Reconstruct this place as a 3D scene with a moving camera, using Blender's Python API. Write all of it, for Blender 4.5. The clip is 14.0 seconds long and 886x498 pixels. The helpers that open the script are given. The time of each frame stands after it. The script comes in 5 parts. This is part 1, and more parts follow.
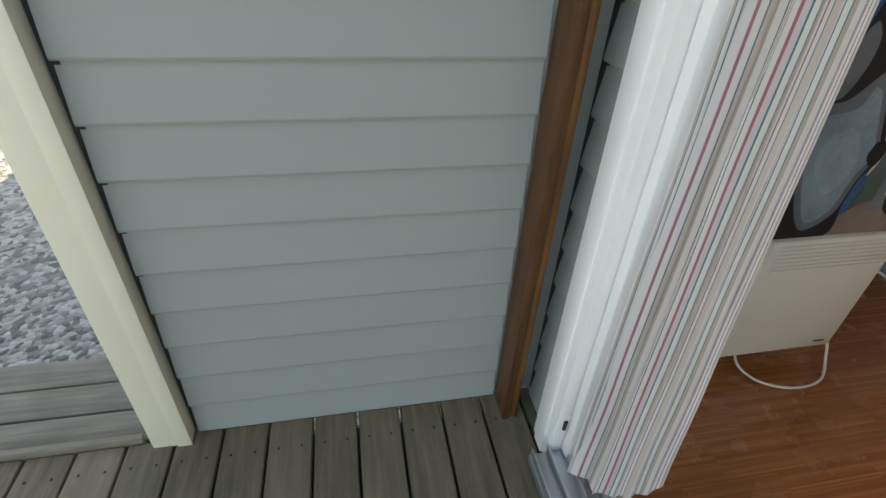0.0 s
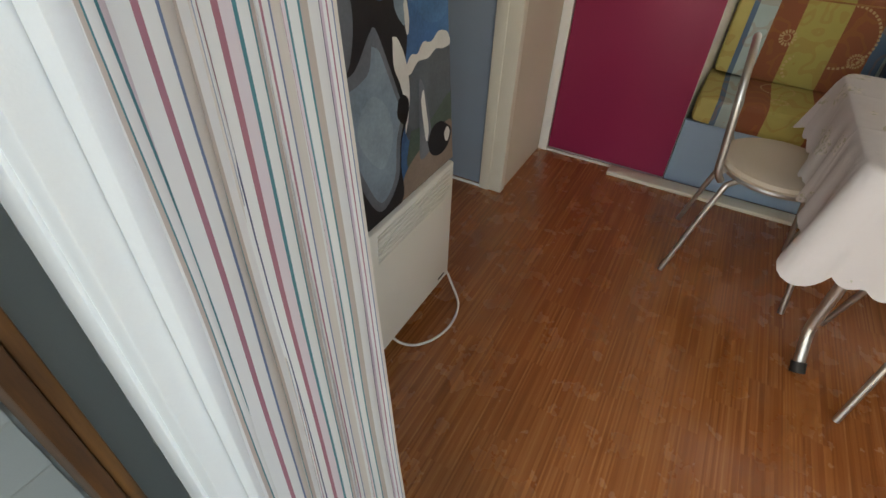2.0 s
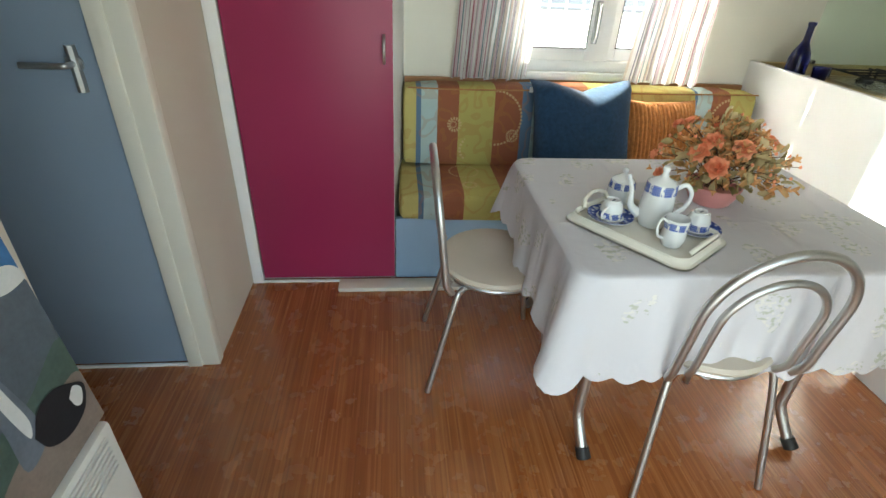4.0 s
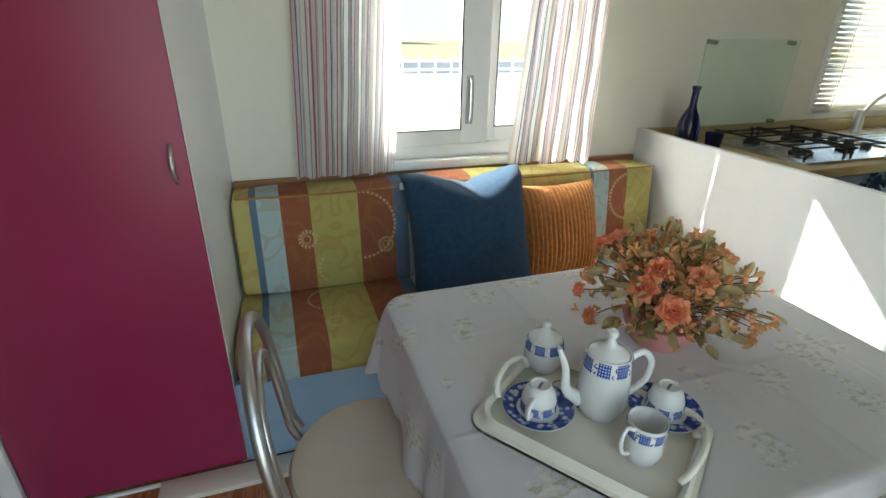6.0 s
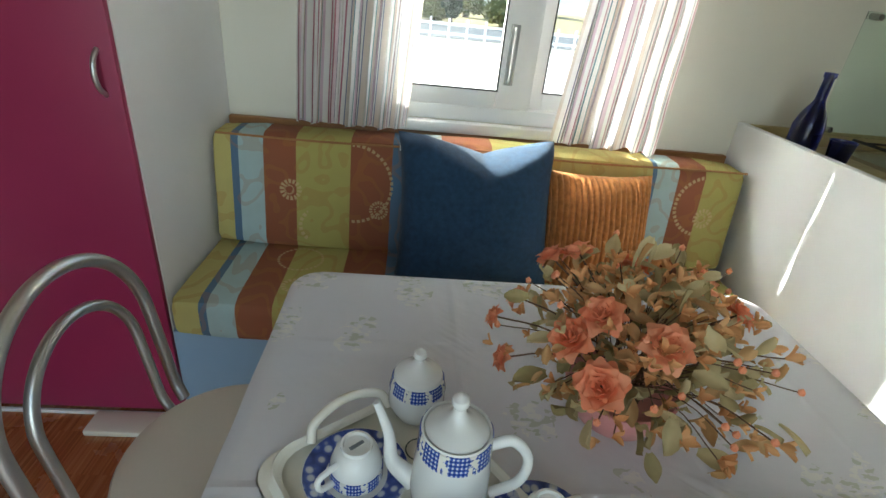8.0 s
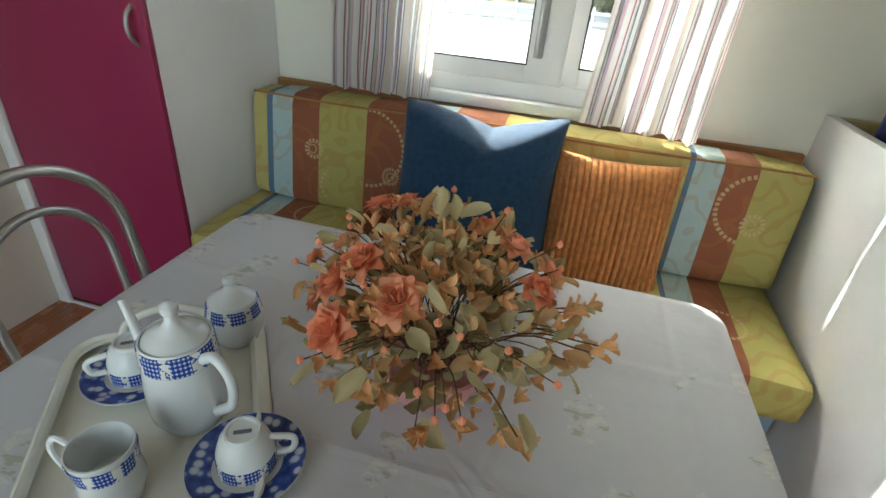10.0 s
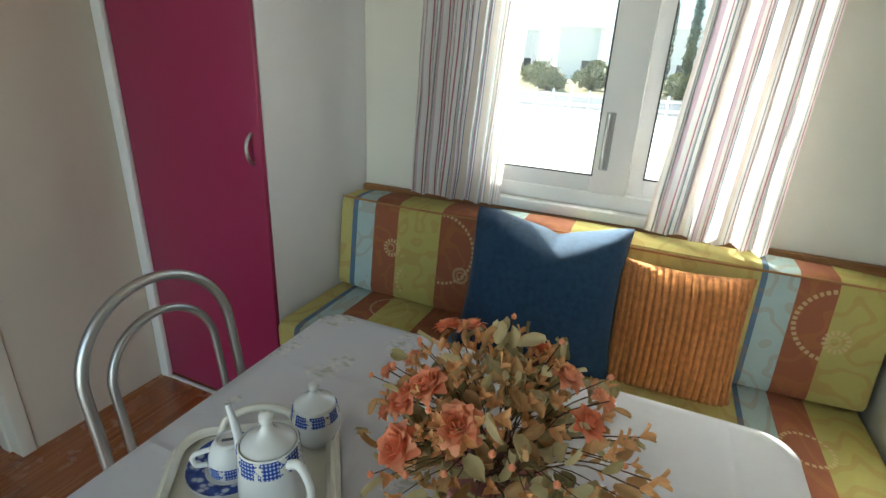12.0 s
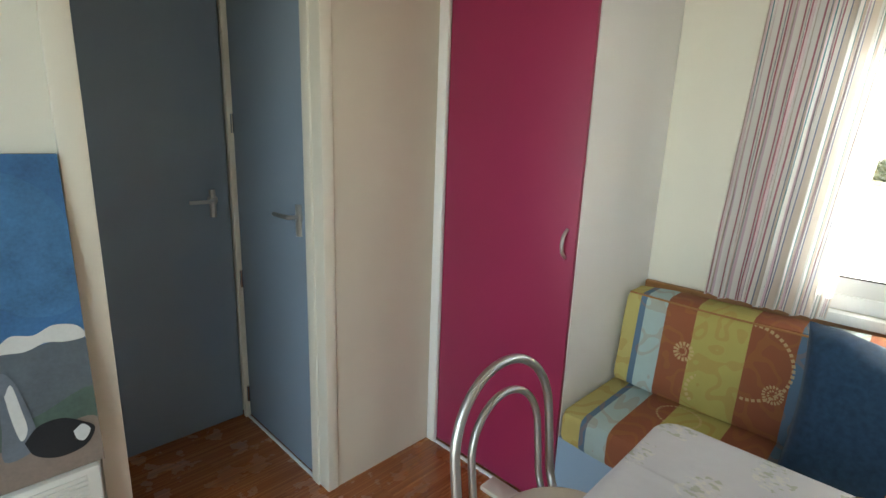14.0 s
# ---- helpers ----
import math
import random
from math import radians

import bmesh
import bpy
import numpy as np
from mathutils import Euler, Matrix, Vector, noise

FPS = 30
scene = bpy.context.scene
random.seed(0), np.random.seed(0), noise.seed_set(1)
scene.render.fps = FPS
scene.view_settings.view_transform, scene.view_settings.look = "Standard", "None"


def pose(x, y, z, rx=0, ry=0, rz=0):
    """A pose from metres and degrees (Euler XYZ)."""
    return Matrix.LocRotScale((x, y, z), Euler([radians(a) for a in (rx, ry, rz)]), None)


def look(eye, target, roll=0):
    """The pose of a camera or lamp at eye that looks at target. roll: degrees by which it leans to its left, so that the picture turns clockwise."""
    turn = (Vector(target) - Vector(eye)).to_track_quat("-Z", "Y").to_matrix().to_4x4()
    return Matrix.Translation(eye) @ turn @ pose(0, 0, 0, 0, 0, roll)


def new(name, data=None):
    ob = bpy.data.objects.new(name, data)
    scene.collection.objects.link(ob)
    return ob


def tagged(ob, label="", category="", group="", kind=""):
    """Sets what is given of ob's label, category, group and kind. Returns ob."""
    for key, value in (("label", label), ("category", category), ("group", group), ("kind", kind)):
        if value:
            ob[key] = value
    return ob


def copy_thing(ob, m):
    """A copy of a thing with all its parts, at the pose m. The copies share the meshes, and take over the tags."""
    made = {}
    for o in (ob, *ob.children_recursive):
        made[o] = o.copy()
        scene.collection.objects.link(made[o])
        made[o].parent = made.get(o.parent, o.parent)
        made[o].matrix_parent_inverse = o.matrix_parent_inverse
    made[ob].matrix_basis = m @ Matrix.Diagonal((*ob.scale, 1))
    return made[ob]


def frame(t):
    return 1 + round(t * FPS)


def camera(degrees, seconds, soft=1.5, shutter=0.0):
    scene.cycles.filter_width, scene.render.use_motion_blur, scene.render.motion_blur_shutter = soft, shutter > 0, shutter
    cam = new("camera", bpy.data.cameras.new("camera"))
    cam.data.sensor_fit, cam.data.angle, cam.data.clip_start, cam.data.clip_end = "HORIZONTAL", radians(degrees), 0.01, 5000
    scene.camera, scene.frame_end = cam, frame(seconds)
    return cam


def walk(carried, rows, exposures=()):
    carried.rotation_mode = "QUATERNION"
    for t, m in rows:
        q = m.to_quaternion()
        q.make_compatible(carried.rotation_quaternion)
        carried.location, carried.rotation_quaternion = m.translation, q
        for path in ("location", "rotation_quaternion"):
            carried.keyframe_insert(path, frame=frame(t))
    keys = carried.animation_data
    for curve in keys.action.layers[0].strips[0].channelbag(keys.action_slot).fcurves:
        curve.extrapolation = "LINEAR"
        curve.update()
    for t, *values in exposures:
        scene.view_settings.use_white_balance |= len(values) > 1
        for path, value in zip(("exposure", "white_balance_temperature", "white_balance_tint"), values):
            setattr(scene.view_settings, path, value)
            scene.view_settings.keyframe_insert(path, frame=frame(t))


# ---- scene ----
cam = camera(84.0, 14.0)
EXPOSURES = [(0.0, 1.65, 8500, 10), (1.0, 2.0, 8600, 10), (1.5, 1.95, 8700, 9), (2.0, 1.8, 8700, 11), (2.5, 2.15, 8100, 6), (3.0, 2.4, 7500, 0), (6.0, 1.85, 6450, -2), (7.0, 1.78, 6400, -2), (9.0, 1.85, 6450, -2), (11.5, 1.72, 6400, -3), (12.5, 1.85, 6500, -4), (13.5, 2.1, 6600, -2), (14.0, 2.4, 6900, 0)]
PATH = [
    (0, (0.669, 0.684, 1.288), (1.018, 2.276, 0.129), 3.1),
    (0.5, (0.647, 0.82, 1.291), (1.452, 2.232, 0.125), 2.3),
    (1, (0.725, 0.901, 1.285), (1.738, 2.14, 0.085), 2.5),
    (1.5, (0.904, 0.987, 1.293), (2.116, 1.956, 0.031), 2.5),
    (2, (1.053, 1.022, 1.305), (2.427, 1.718, 0.029), 2.8),
    (2.5, (1.189, 1.076, 1.324), (2.722, 1.371, 0.073), 3.7),
    (3, (1.293, 1.125, 1.356), (2.911, 1.121, 0.18), 1.9),
    (5.5, (1.98, 0.834, 1.387), (3.746, 0.447, 0.533), 3.2),
    (6, (2.136, 0.815, 1.387), (3.862, 0.222, 0.57), 1.0),
    (6.5, (2.245, 0.708, 1.378), (3.955, 0.07, 0.56), 0.9),
    (7, (2.323, 0.545, 1.359), (4.062, 0.012, 0.528), 3.5),
    (7.5, (2.342, 0.469, 1.328), (4.102, 0.117, 0.446), 4.8),
    (8, (2.334, 0.372, 1.296), (4.098, 0.208, 0.368), 6.1),
    (8.5, (2.331, 0.249, 1.273), (4.094, 0.267, 0.328), 6.3),
    (9, (2.372, 0.064, 1.26), (4.108, 0.297, 0.293), 6.0),
    (11.5, (2.362, -0.131, 1.328), (4.047, 0.367, 0.372), 5.0),
    (12, (2.329, -0.108, 1.366), (4.044, 0.614, 0.635), 2.9),
    (12.5, (2.288, -0.059, 1.382), (3.926, 0.921, 0.784), 2.7),
    (13, (2.252, -0.001, 1.408), (3.754, 1.184, 0.827), 2.4),
    (13.5, (2.17, 0.077, 1.39), (3.585, 1.402, 0.896), 2.6),
    (14, (2.061, 0.226, 1.416), (3.455, 1.583, 0.954), 2.1),
]
walk(cam, [(t, look(eye, target, roll)) for t, eye, target, roll in PATH], EXPOSURES)

# ---- light ----
SUN_WAY = Vector((-1.0, -1.0, -0.92)).normalized()
world = bpy.data.worlds.new("daylight")
scene.world = world
world.use_nodes = True
wn = world.node_tree
sky = wn.nodes.new("ShaderNodeTexSky")
sky.sky_type, sky.sun_disc = "NISHITA", False
sky.sun_elevation, sky.sun_rotation = radians(33), radians(45)
wn.links.new(sky.outputs[0], wn.nodes["Background"].inputs[0])
wn.nodes["Background"].inputs[1].default_value = 0.15
sun = new("sun", bpy.data.lights.new("sun", "SUN"))
sun.data.energy, sun.data.angle, sun.data.color = 5.0, radians(0.5), (1.0, 0.95, 0.87)
sun.matrix_world = look((0, 0, 20), Vector((0, 0, 20)) + SUN_WAY)


def opening_light(name, place, way, wide, high, watts, colour=(1.0, 0.98, 0.95)):
    """The sky's light in an opening."""
    lamp = new(name, bpy.data.lights.new(name, "AREA"))
    lamp.data.shape, lamp.data.size, lamp.data.size_y = "RECTANGLE", wide, high
    lamp.data.energy, lamp.data.color = watts, colour
    lamp.matrix_world = look(place, Vector(place) + Vector(way))
    return lamp


opening_light("door_light", (1.26, 0.45, 1.05), (1, -0.55, -0.05), 1.4, 1.9, 3.0)

# ---- materials ----


class Nodes:
    """A short hand for a material's node tree."""

    def __init__(self, name, rough=0.5, metal=0.0):
        self.m = bpy.data.materials.new(name)
        self.m.use_nodes = True
        self.t = self.m.node_tree
        self.b = self.t.nodes["Principled BSDF"]
        self.b.inputs["Roughness"].default_value = rough
        self.b.inputs["Metallic"].default_value = metal

    def n(self, kind, **settings):
        node = self.t.nodes.new(kind)
        for key, value in settings.items():
            node.inputs[key].default_value = value
        return node

    def link(self, a, b):
        self.t.links.new(a, b)

    def put(self, value, socket):
        if isinstance(value, bpy.types.NodeSocket):
            self.link(value, socket)
        else:
            socket.default_value = value

    def math(self, op, a, b=0.0, c=0.0):
        node = self.t.nodes.new("ShaderNodeMath")
        node.operation = op
        for i, v in enumerate((a, b, c)):
            self.put(v, node.inputs[i])
        return node.outputs[0]

    def mix(self, f, a, b, blend="MIX"):
        node = self.t.nodes.new("ShaderNodeMix")
        node.data_type, node.blend_type = "RGBA", blend
        self.put(f, node.inputs[0])
        for v, i in ((a, 6), (b, 7)):
            self.put((*v, 1) if isinstance(v, tuple) and len(v) == 3 else v, node.inputs[i])
        return node.outputs[2]

    def position(self):
        return self.n("ShaderNodeNewGeometry").outputs["Position"]

    def local(self):
        return self.n("ShaderNodeTexCoord").outputs["Object"]

    def split(self, v):
        node = self.n("ShaderNodeSeparateXYZ")
        self.link(v, node.inputs[0])
        return node.outputs

    def join(self, x, y, z=0.0):
        node = self.n("ShaderNodeCombineXYZ")
        for i, v in enumerate((x, y, z)):
            self.put(v, node.inputs[i])
        return node.outputs[0]

    def scaled(self, v, s):
        node = self.t.nodes.new("ShaderNodeMapping")
        self.link(v, node.inputs[0])
        node.inputs["Scale"].default_value = s
        return node.outputs[0]

    def noise(self, v, scale, detail=3.0, rough=0.55):
        node = self.n("ShaderNodeTexNoise", Scale=scale, Detail=detail, Roughness=rough)
        self.link(v, node.inputs["Vector"])
        return node.outputs["Fac"]

    def white(self, v):
        node = self.n("ShaderNodeTexWhiteNoise")
        self.link(v, node.inputs["Vector"])
        return node.outputs["Value"]

    def ramp(self, f, stops, constant=False):
        node = self.t.nodes.new("ShaderNodeValToRGB")
        r = node.color_ramp
        r.interpolation = "CONSTANT" if constant else "LINEAR"
        while len(r.elements) < len(stops):
            r.elements.new(0.5)
        for e, (p, c) in zip(r.elements, stops):
            e.position, e.color = p, (*c, 1)
        self.put(f, node.inputs[0])
        return node.outputs[0]

    def bump(self, height, strength=0.3, distance=0.002):
        node = self.n("ShaderNodeBump", Strength=strength, Distance=distance)
        self.link(height, node.inputs["Height"])
        self.link(node.outputs[0], self.b.inputs["Normal"])

    def colour(self, v):
        self.put((*v, 1) if isinstance(v, tuple) else v, self.b.inputs["Base Color"])
        return self

    def rough(self, v):
        self.put(v, self.b.inputs["Roughness"])
        return self


def lighter(c, k):
    return tuple(min(1.0, v * k) for v in c)


def plain(name, c, rough=0.5, metal=0.0, var=0.08, fine=300.0, bump=0.15, wide=2.5, coat=0.0):
    """A painted or moulded surface with faint grain and broad unevenness."""
    k = Nodes(name, rough, metal)
    p = k.position()
    broad, grain = k.noise(p, wide, 4), k.noise(p, fine, 2)
    f = k.math("ADD", k.math("MULTIPLY", broad, 0.75), k.math("MULTIPLY", grain, 0.25))
    k.colour(k.ramp(f, [(0.3, lighter(c, 1 - var)), (0.7, lighter(c, 1 + var))]))
    k.rough(k.math("ADD", k.math("MULTIPLY", broad, 0.16), rough - 0.08))
    k.bump(grain, bump, 0.001)
    k.b.inputs["Coat Weight"].default_value = coat
    return k.m


def wood(name, dark, light, along=(1, 14, 14), scale=3.0, rough=0.6, bump=0.3, each=0.0):
    """Sawn timber: grain along one axis, knots and weather stains."""
    k = Nodes(name, rough)
    p = k.position()
    if each:
        rnd = k.n("ShaderNodeObjectInfo").outputs["Random"]
        node = k.t.nodes.new("ShaderNodeVectorMath")
        k.link(p, node.inputs[0])
        k.link(k.join(k.math("MULTIPLY", rnd, 9.0), k.math("MULTIPLY", rnd, 5.0), rnd), node.inputs[1])
        p = node.outputs[0]
    grain = k.noise(k.scaled(p, along), scale, 6, 0.65)
    stain = k.noise(p, 5.0, 4)
    c = k.ramp(grain, [(0.28, dark), (0.72, light)])
    c = k.mix(k.math("MULTIPLY", k.math("SUBTRACT", stain, 0.35), 1.1), c, lighter(dark, 0.7), "MIX")
    if each:
        c = k.mix(k.math("MULTIPLY", k.math("SUBTRACT", rnd, 0.5), each), c, lighter(light, 1.2))
    k.colour(c)
    k.bump(grain, bump, 0.002)
    return k.m


def cloth_stripes(name, period, stripes, through_light=0.4, weave=900.0):
    """Printed cloth: stripes follow the cloth's own width (its u, in metres)."""
    k = Nodes(name, 0.9)
    uv = k.n("ShaderNodeTexCoord").outputs["UV"]
    u = k.split(uv)[0]
    f = k.math("FRACT", k.math("DIVIDE", u, period))
    c = k.ramp(f, stripes, True)
    soil = k.noise(k.position(), 6.0, 3)
    c = k.mix(k.math("MULTIPLY", soil, 0.12), c, (0.62, 0.58, 0.55))
    k.colour(c)
    k.bump(k.noise(uv, weave, 2), 0.2, 0.0006)
    tr = k.n("ShaderNodeBsdfTranslucent")
    k.link(c, tr.inputs["Color"])
    mix = k.n("ShaderNodeMixShader")
    mix.inputs[0].default_value = through_light
    k.link(k.b.outputs[0], mix.inputs[1])
    k.link(tr.outputs[0], mix.inputs[2])
    k.link(mix.outputs[0], k.t.nodes["Material Output"].inputs[0])
    return k.m


def vinyl_floor():
    k = Nodes("strip_vinyl", 0.3)
    x, y, _ = k.split(k.position())
    block = k.math("FLOOR", k.math("DIVIDE", y, 0.115))
    shift = k.white(k.join(block, 3.0))
    row = k.math("FLOOR", k.math("ADD", k.math("DIVIDE", x, 0.3), k.math("MULTIPLY", k.math("MODULO", block, 2.0), 0.5)))
    strip = k.math("FLOOR", k.math("DIVIDE", y, 0.0052))
    tone = k.white(k.join(strip, row, 1.0))
    fibre = k.noise(k.scaled(k.position(), (5, 160, 1)), 1.0, 5, 0.7)
    f = k.math("ADD", k.math("MULTIPLY", tone, 0.42), k.math("MULTIPLY", fibre, 0.58))
    c = k.ramp(f, [(0.12, (0.19, 0.053, 0.013)), (0.42, (0.31, 0.096, 0.026)), (0.62, (0.40, 0.145, 0.043)), (0.90, (0.56, 0.25, 0.095))])
    blk = k.white(k.join(block, row, 7.0))
    c = k.mix(k.math("MULTIPLY", blk, 0.16), c, (0.16, 0.05, 0.015))
    k.colour(c)
    k.rough(k.math("ADD", k.math("MULTIPLY", k.noise(k.position(), 9.0, 4), 0.13), 0.20))
    k.bump(f, 0.08, 0.0006)
    k.b.inputs["Specular IOR Level"].default_value = 0.9
    return k.m


def sofa_cloth():
    """Broad woven stripes with printed curls and dotted rings."""
    k = Nodes("sofa_stripe_cloth", 0.92)
    p = k.position()
    x, y, z = k.split(p)
    yellow, olive = (0.54, 0.47, 0.17), (0.45, 0.40, 0.125)
    rust, blue, pale = (0.29, 0.088, 0.044), (0.09, 0.18, 0.30), (0.42, 0.56, 0.58)
    edges = [(-1.0, olive), (-0.633, rust), (-0.545, pale), (-0.465, blue), (-0.45, yellow), (-0.08, olive), (0.10, rust),
             (0.26, pale), (0.36, blue), (0.415, rust), (0.55, olive), (0.72, rust), (0.825, pale), (0.905, blue), (0.925, yellow)]
    base = k.ramp(k.math("DIVIDE", k.math("ADD", y, 1.0), 2.0), [((e + 1) / 2, c) for e, c in edges], True)
    swirl = k.n("ShaderNodeTexWave", Scale=3.0, Distortion=14.0, Detail=1.0)
    k.link(k.scaled(p, (1, 3, 3)), swirl.inputs["Vector"])
    curl = k.math("GREATER_THAN", swirl.outputs["Fac"], 0.8)
    base = k.mix(k.math("MULTIPLY", curl, 0.28), base, (0.40, 0.17, 0.04))
    h = k.math("SUBTRACT", z, k.math("MULTIPLY", x, 0.9))
    dots = None

    def ring(cy, ch, r, width, count, flat=False, lim=None):
        nonlocal dots
        a = k.math("SUBTRACT", y, cy)
        b = k.math("SUBTRACT", x, ch) if flat else k.math("SUBTRACT", z, ch)
        d = k.math("SQRT", k.math("ADD", k.math("MULTIPLY", a, a), k.math("MULTIPLY", b, b)))
        on = k.math("LESS_THAN", k.math("ABSOLUTE", k.math("SUBTRACT", d, r)), width)
        turn = k.math("FRACT", k.math("MULTIPLY", k.math("ARCTAN2", b, a), count / 6.28318))
        on = k.math("MULTIPLY", on, k.math("LESS_THAN", turn, 0.62))
        zone = k.math("LESS_THAN", z, 0.485) if flat else k.math("GREATER_THAN", z, 0.5)
        on = k.math("MULTIPLY", on, zone)
        if lim:
            on = k.math("MULTIPLY", on, k.math("MULTIPLY", k.math("GREATER_THAN", y, lim[0]), k.math("LESS_THAN", y, lim[1])))
        dots = on if dots is None else k.math("MAXIMUM", dots, on)

    for cy in (0.745, -0.66):
        ring(cy, 0.678, 0.028, 0.007, 14)
        ring(cy + 0.005, 0.678, 0.014, 0.003, 40)
    ring(0.459, 0.629, 0.026, 0.005, 18)
    ring(0.459, 0.629, 0.013, 0.003, 10)
    ring(0.545, 0.71, 0.125, 0.005, 46, lim=(0.415, 0.55))
    ring(-0.65, 0.72, 0.10, 0.006, 40, lim=(-0.633, -0.545))
    ring(0.66, 0.56, 0.055, 0.006, 20, lim=(0.69, 0.78))
    ring(0.69, 3.60, 0.03, 0.007, 14, True)
    ring(0.70, 3.76, 0.07, 0.004, 30, True)
    ring(0.48, 3.62, 0.03, 0.005, 16, True)
    ring(-0.60, 3.62, 0.06, 0.005, 26, True)
    c = k.mix(k.math("MULTIPLY", dots, 0.75), base, (0.62, 0.47, 0.26))
    worn = k.noise(p, 14.0, 4)
    c = k.mix(k.math("MULTIPLY", worn, 0.25), c, (0.20, 0.14, 0.07))
    k.colour(c)
    k.bump(k.noise(p, 700.0, 2), 0.35, 0.0012)
    return k.m


def table_linen():
    """White cotton with small embroidered sprigs and lace towards the hem."""
    k = Nodes("embroidered_linen", 0.85)
    p = k.position()
    vor = k.n("ShaderNodeTexVoronoi", Scale=6.0, Randomness=0.6)
    k.link(k.scaled(p, (1, 1.25, 0.9)), vor.inputs["Vector"])
    d = k.math("ADD", vor.outputs["Distance"], k.math("MULTIPLY", k.math("SUBTRACT", k.noise(p, 17.0, 2), 0.5), 0.75))
    near = k.math("LESS_THAN", d, 0.34)
    leaf = k.noise(k.scaled(p, (1, 0.55, 1)), 75.0, 2)
    green = k.math("MULTIPLY", near, k.math("GREATER_THAN", leaf, 0.57))
    light = k.math("MULTIPLY", near, k.math("LESS_THAN", leaf, 0.44))
    c = k.mix(k.math("MULTIPLY", green, 0.55), (0.74, 0.735, 0.785), (0.34, 0.39, 0.20))
    c = k.mix(k.math("MULTIPLY", light, 0.7), c, (0.88, 0.86, 0.80))
    k.colour(c)
    x, y, z = k.split(p)
    fold = 0.0
    for axis, at in ((y, 0.262), (y, -0.075), (y, -0.33), (x, 2.74), (x, 3.03)):
        wavy = k.math("ADD", k.math("ABSOLUTE", k.math("SUBTRACT", axis, at)), k.math("MULTIPLY", k.math("SUBTRACT", k.noise(p, 7.0, 2), 0.5), 0.012))
        fold = k.math("ADD", fold, k.math("MAXIMUM", k.math("SUBTRACT", 1.0, k.math("DIVIDE", k.math("ABSOLUTE", wavy), 0.011)), 0.0))
    soft = k.math("MULTIPLY", k.noise(p, 11.0, 3), 2.6)
    height = k.math("ADD", k.math("MULTIPLY", leaf, near), k.math("MULTIPLY", k.noise(p, 600.0, 2), 0.06))
    k.bump(k.math("ADD", k.math("ADD", height, soft), k.math("MULTIPLY", fold, 0.7)), 0.75, 0.0028)
    tr = k.n("ShaderNodeBsdfTranslucent")
    tr.inputs["Color"].default_value = (0.8, 0.8, 0.82, 1)
    mix = k.n("ShaderNodeMixShader")
    mix.inputs[0].default_value = 0.22
    k.link(k.b.outputs[0], mix.inputs[1])
    k.link(tr.outputs[0], mix.inputs[2])
    k.link(mix.outputs[0], k.t.nodes["Material Output"].inputs[0])
    return k.m


def glass(name, tint=(1, 1, 1), rough=0.0):
    k = Nodes(name, rough)
    k.colour(tint)
    k.b.inputs["Transmission Weight"].default_value = 1.0
    k.b.inputs["IOR"].default_value = 1.45
    return k.m


def check_band():
    """Blue and white checked china band with flower spots."""
    k = Nodes("blue_check_glaze", 0.12)
    x, y, z = k.split(k.local())
    turn = k.math("MULTIPLY", k.math("ARCTAN2", y, x), 55 / 6.28318)
    a = k.math("GREATER_THAN", k.math("FRACT", turn), 0.45)
    b = k.math("GREATER_THAN", k.math("FRACT", k.math("MULTIPLY", z, 165.0)), 0.45)
    f = k.math("ADD", k.math("MULTIPLY", a, 0.5), k.math("MULTIPLY", b, 0.5))
    flower = k.math("LESS_THAN", k.math("ABSOLUTE", k.math("SUBTRACT", k.math("FRACT", k.math("MULTIPLY", turn, 0.1455)), 0.5)), 0.17)
    c = k.ramp(f, [(0.0, (0.55, 0.6, 0.72)), (0.4, (0.06, 0.12, 0.42)), (0.9, (0.02, 0.045, 0.24))], True)
    spot = k.noise(k.local(), 160.0, 1)
    c = k.mix(k.math("MULTIPLY", flower, k.math("GREATER_THAN", spot, 0.42)), c, (0.72, 0.72, 0.68))
    k.colour(c)
    return k.m


def floral_rim():
    """Dark blue glaze with pale blossoms."""
    k = Nodes("blue_floral_glaze", 0.12)
    vor = k.n("ShaderNodeTexVoronoi", Scale=70.0)
    k.link(k.local(), vor.inputs["Vector"])
    c = k.ramp(vor.outputs["Distance"], [(0.0, (0.62, 0.62, 0.58)), (0.3, (0.45, 0.50, 0.62)), (0.45, (0.05, 0.09, 0.33)), (0.8, (0.02, 0.04, 0.18))])
    k.colour(c)
    return k.m


def ribbed(name, c, rough=0.9):
    k = Nodes(name, rough)
    p = k.position()
    f = k.noise(p, 60.0, 4)
    k.colour(k.ramp(f, [(0.3, lighter(c, 0.75)), (0.7, lighter(c, 1.2))]))
    k.bump(k.noise(p, 500.0, 2), 0.5, 0.002)
    k.b.inputs["Sheen Weight"].default_value = 0.1
    return k.m


def gravel_ground():
    k = Nodes("gravel", 0.9)
    p = k.position()
    vor = k.n("ShaderNodeTexVoronoi", Scale=34.0)
    k.link(p, vor.inputs["Vector"])
    tone = k.white(vor.outputs["Position"])
    c = k.ramp(tone, [(0.0, (0.09, 0.085, 0.075)), (0.5, (0.30, 0.29, 0.27)), (1.0, (0.56, 0.54, 0.50))])
    c = k.mix(k.math("MULTIPLY", k.noise(p, 1.2, 4), 0.5), c, (0.30, 0.27, 0.22))
    k.colour(c)
    k.bump(k.math("SUBTRACT", 1.0, vor.outputs["Distance"]), 0.8, 0.02)
    return k.m


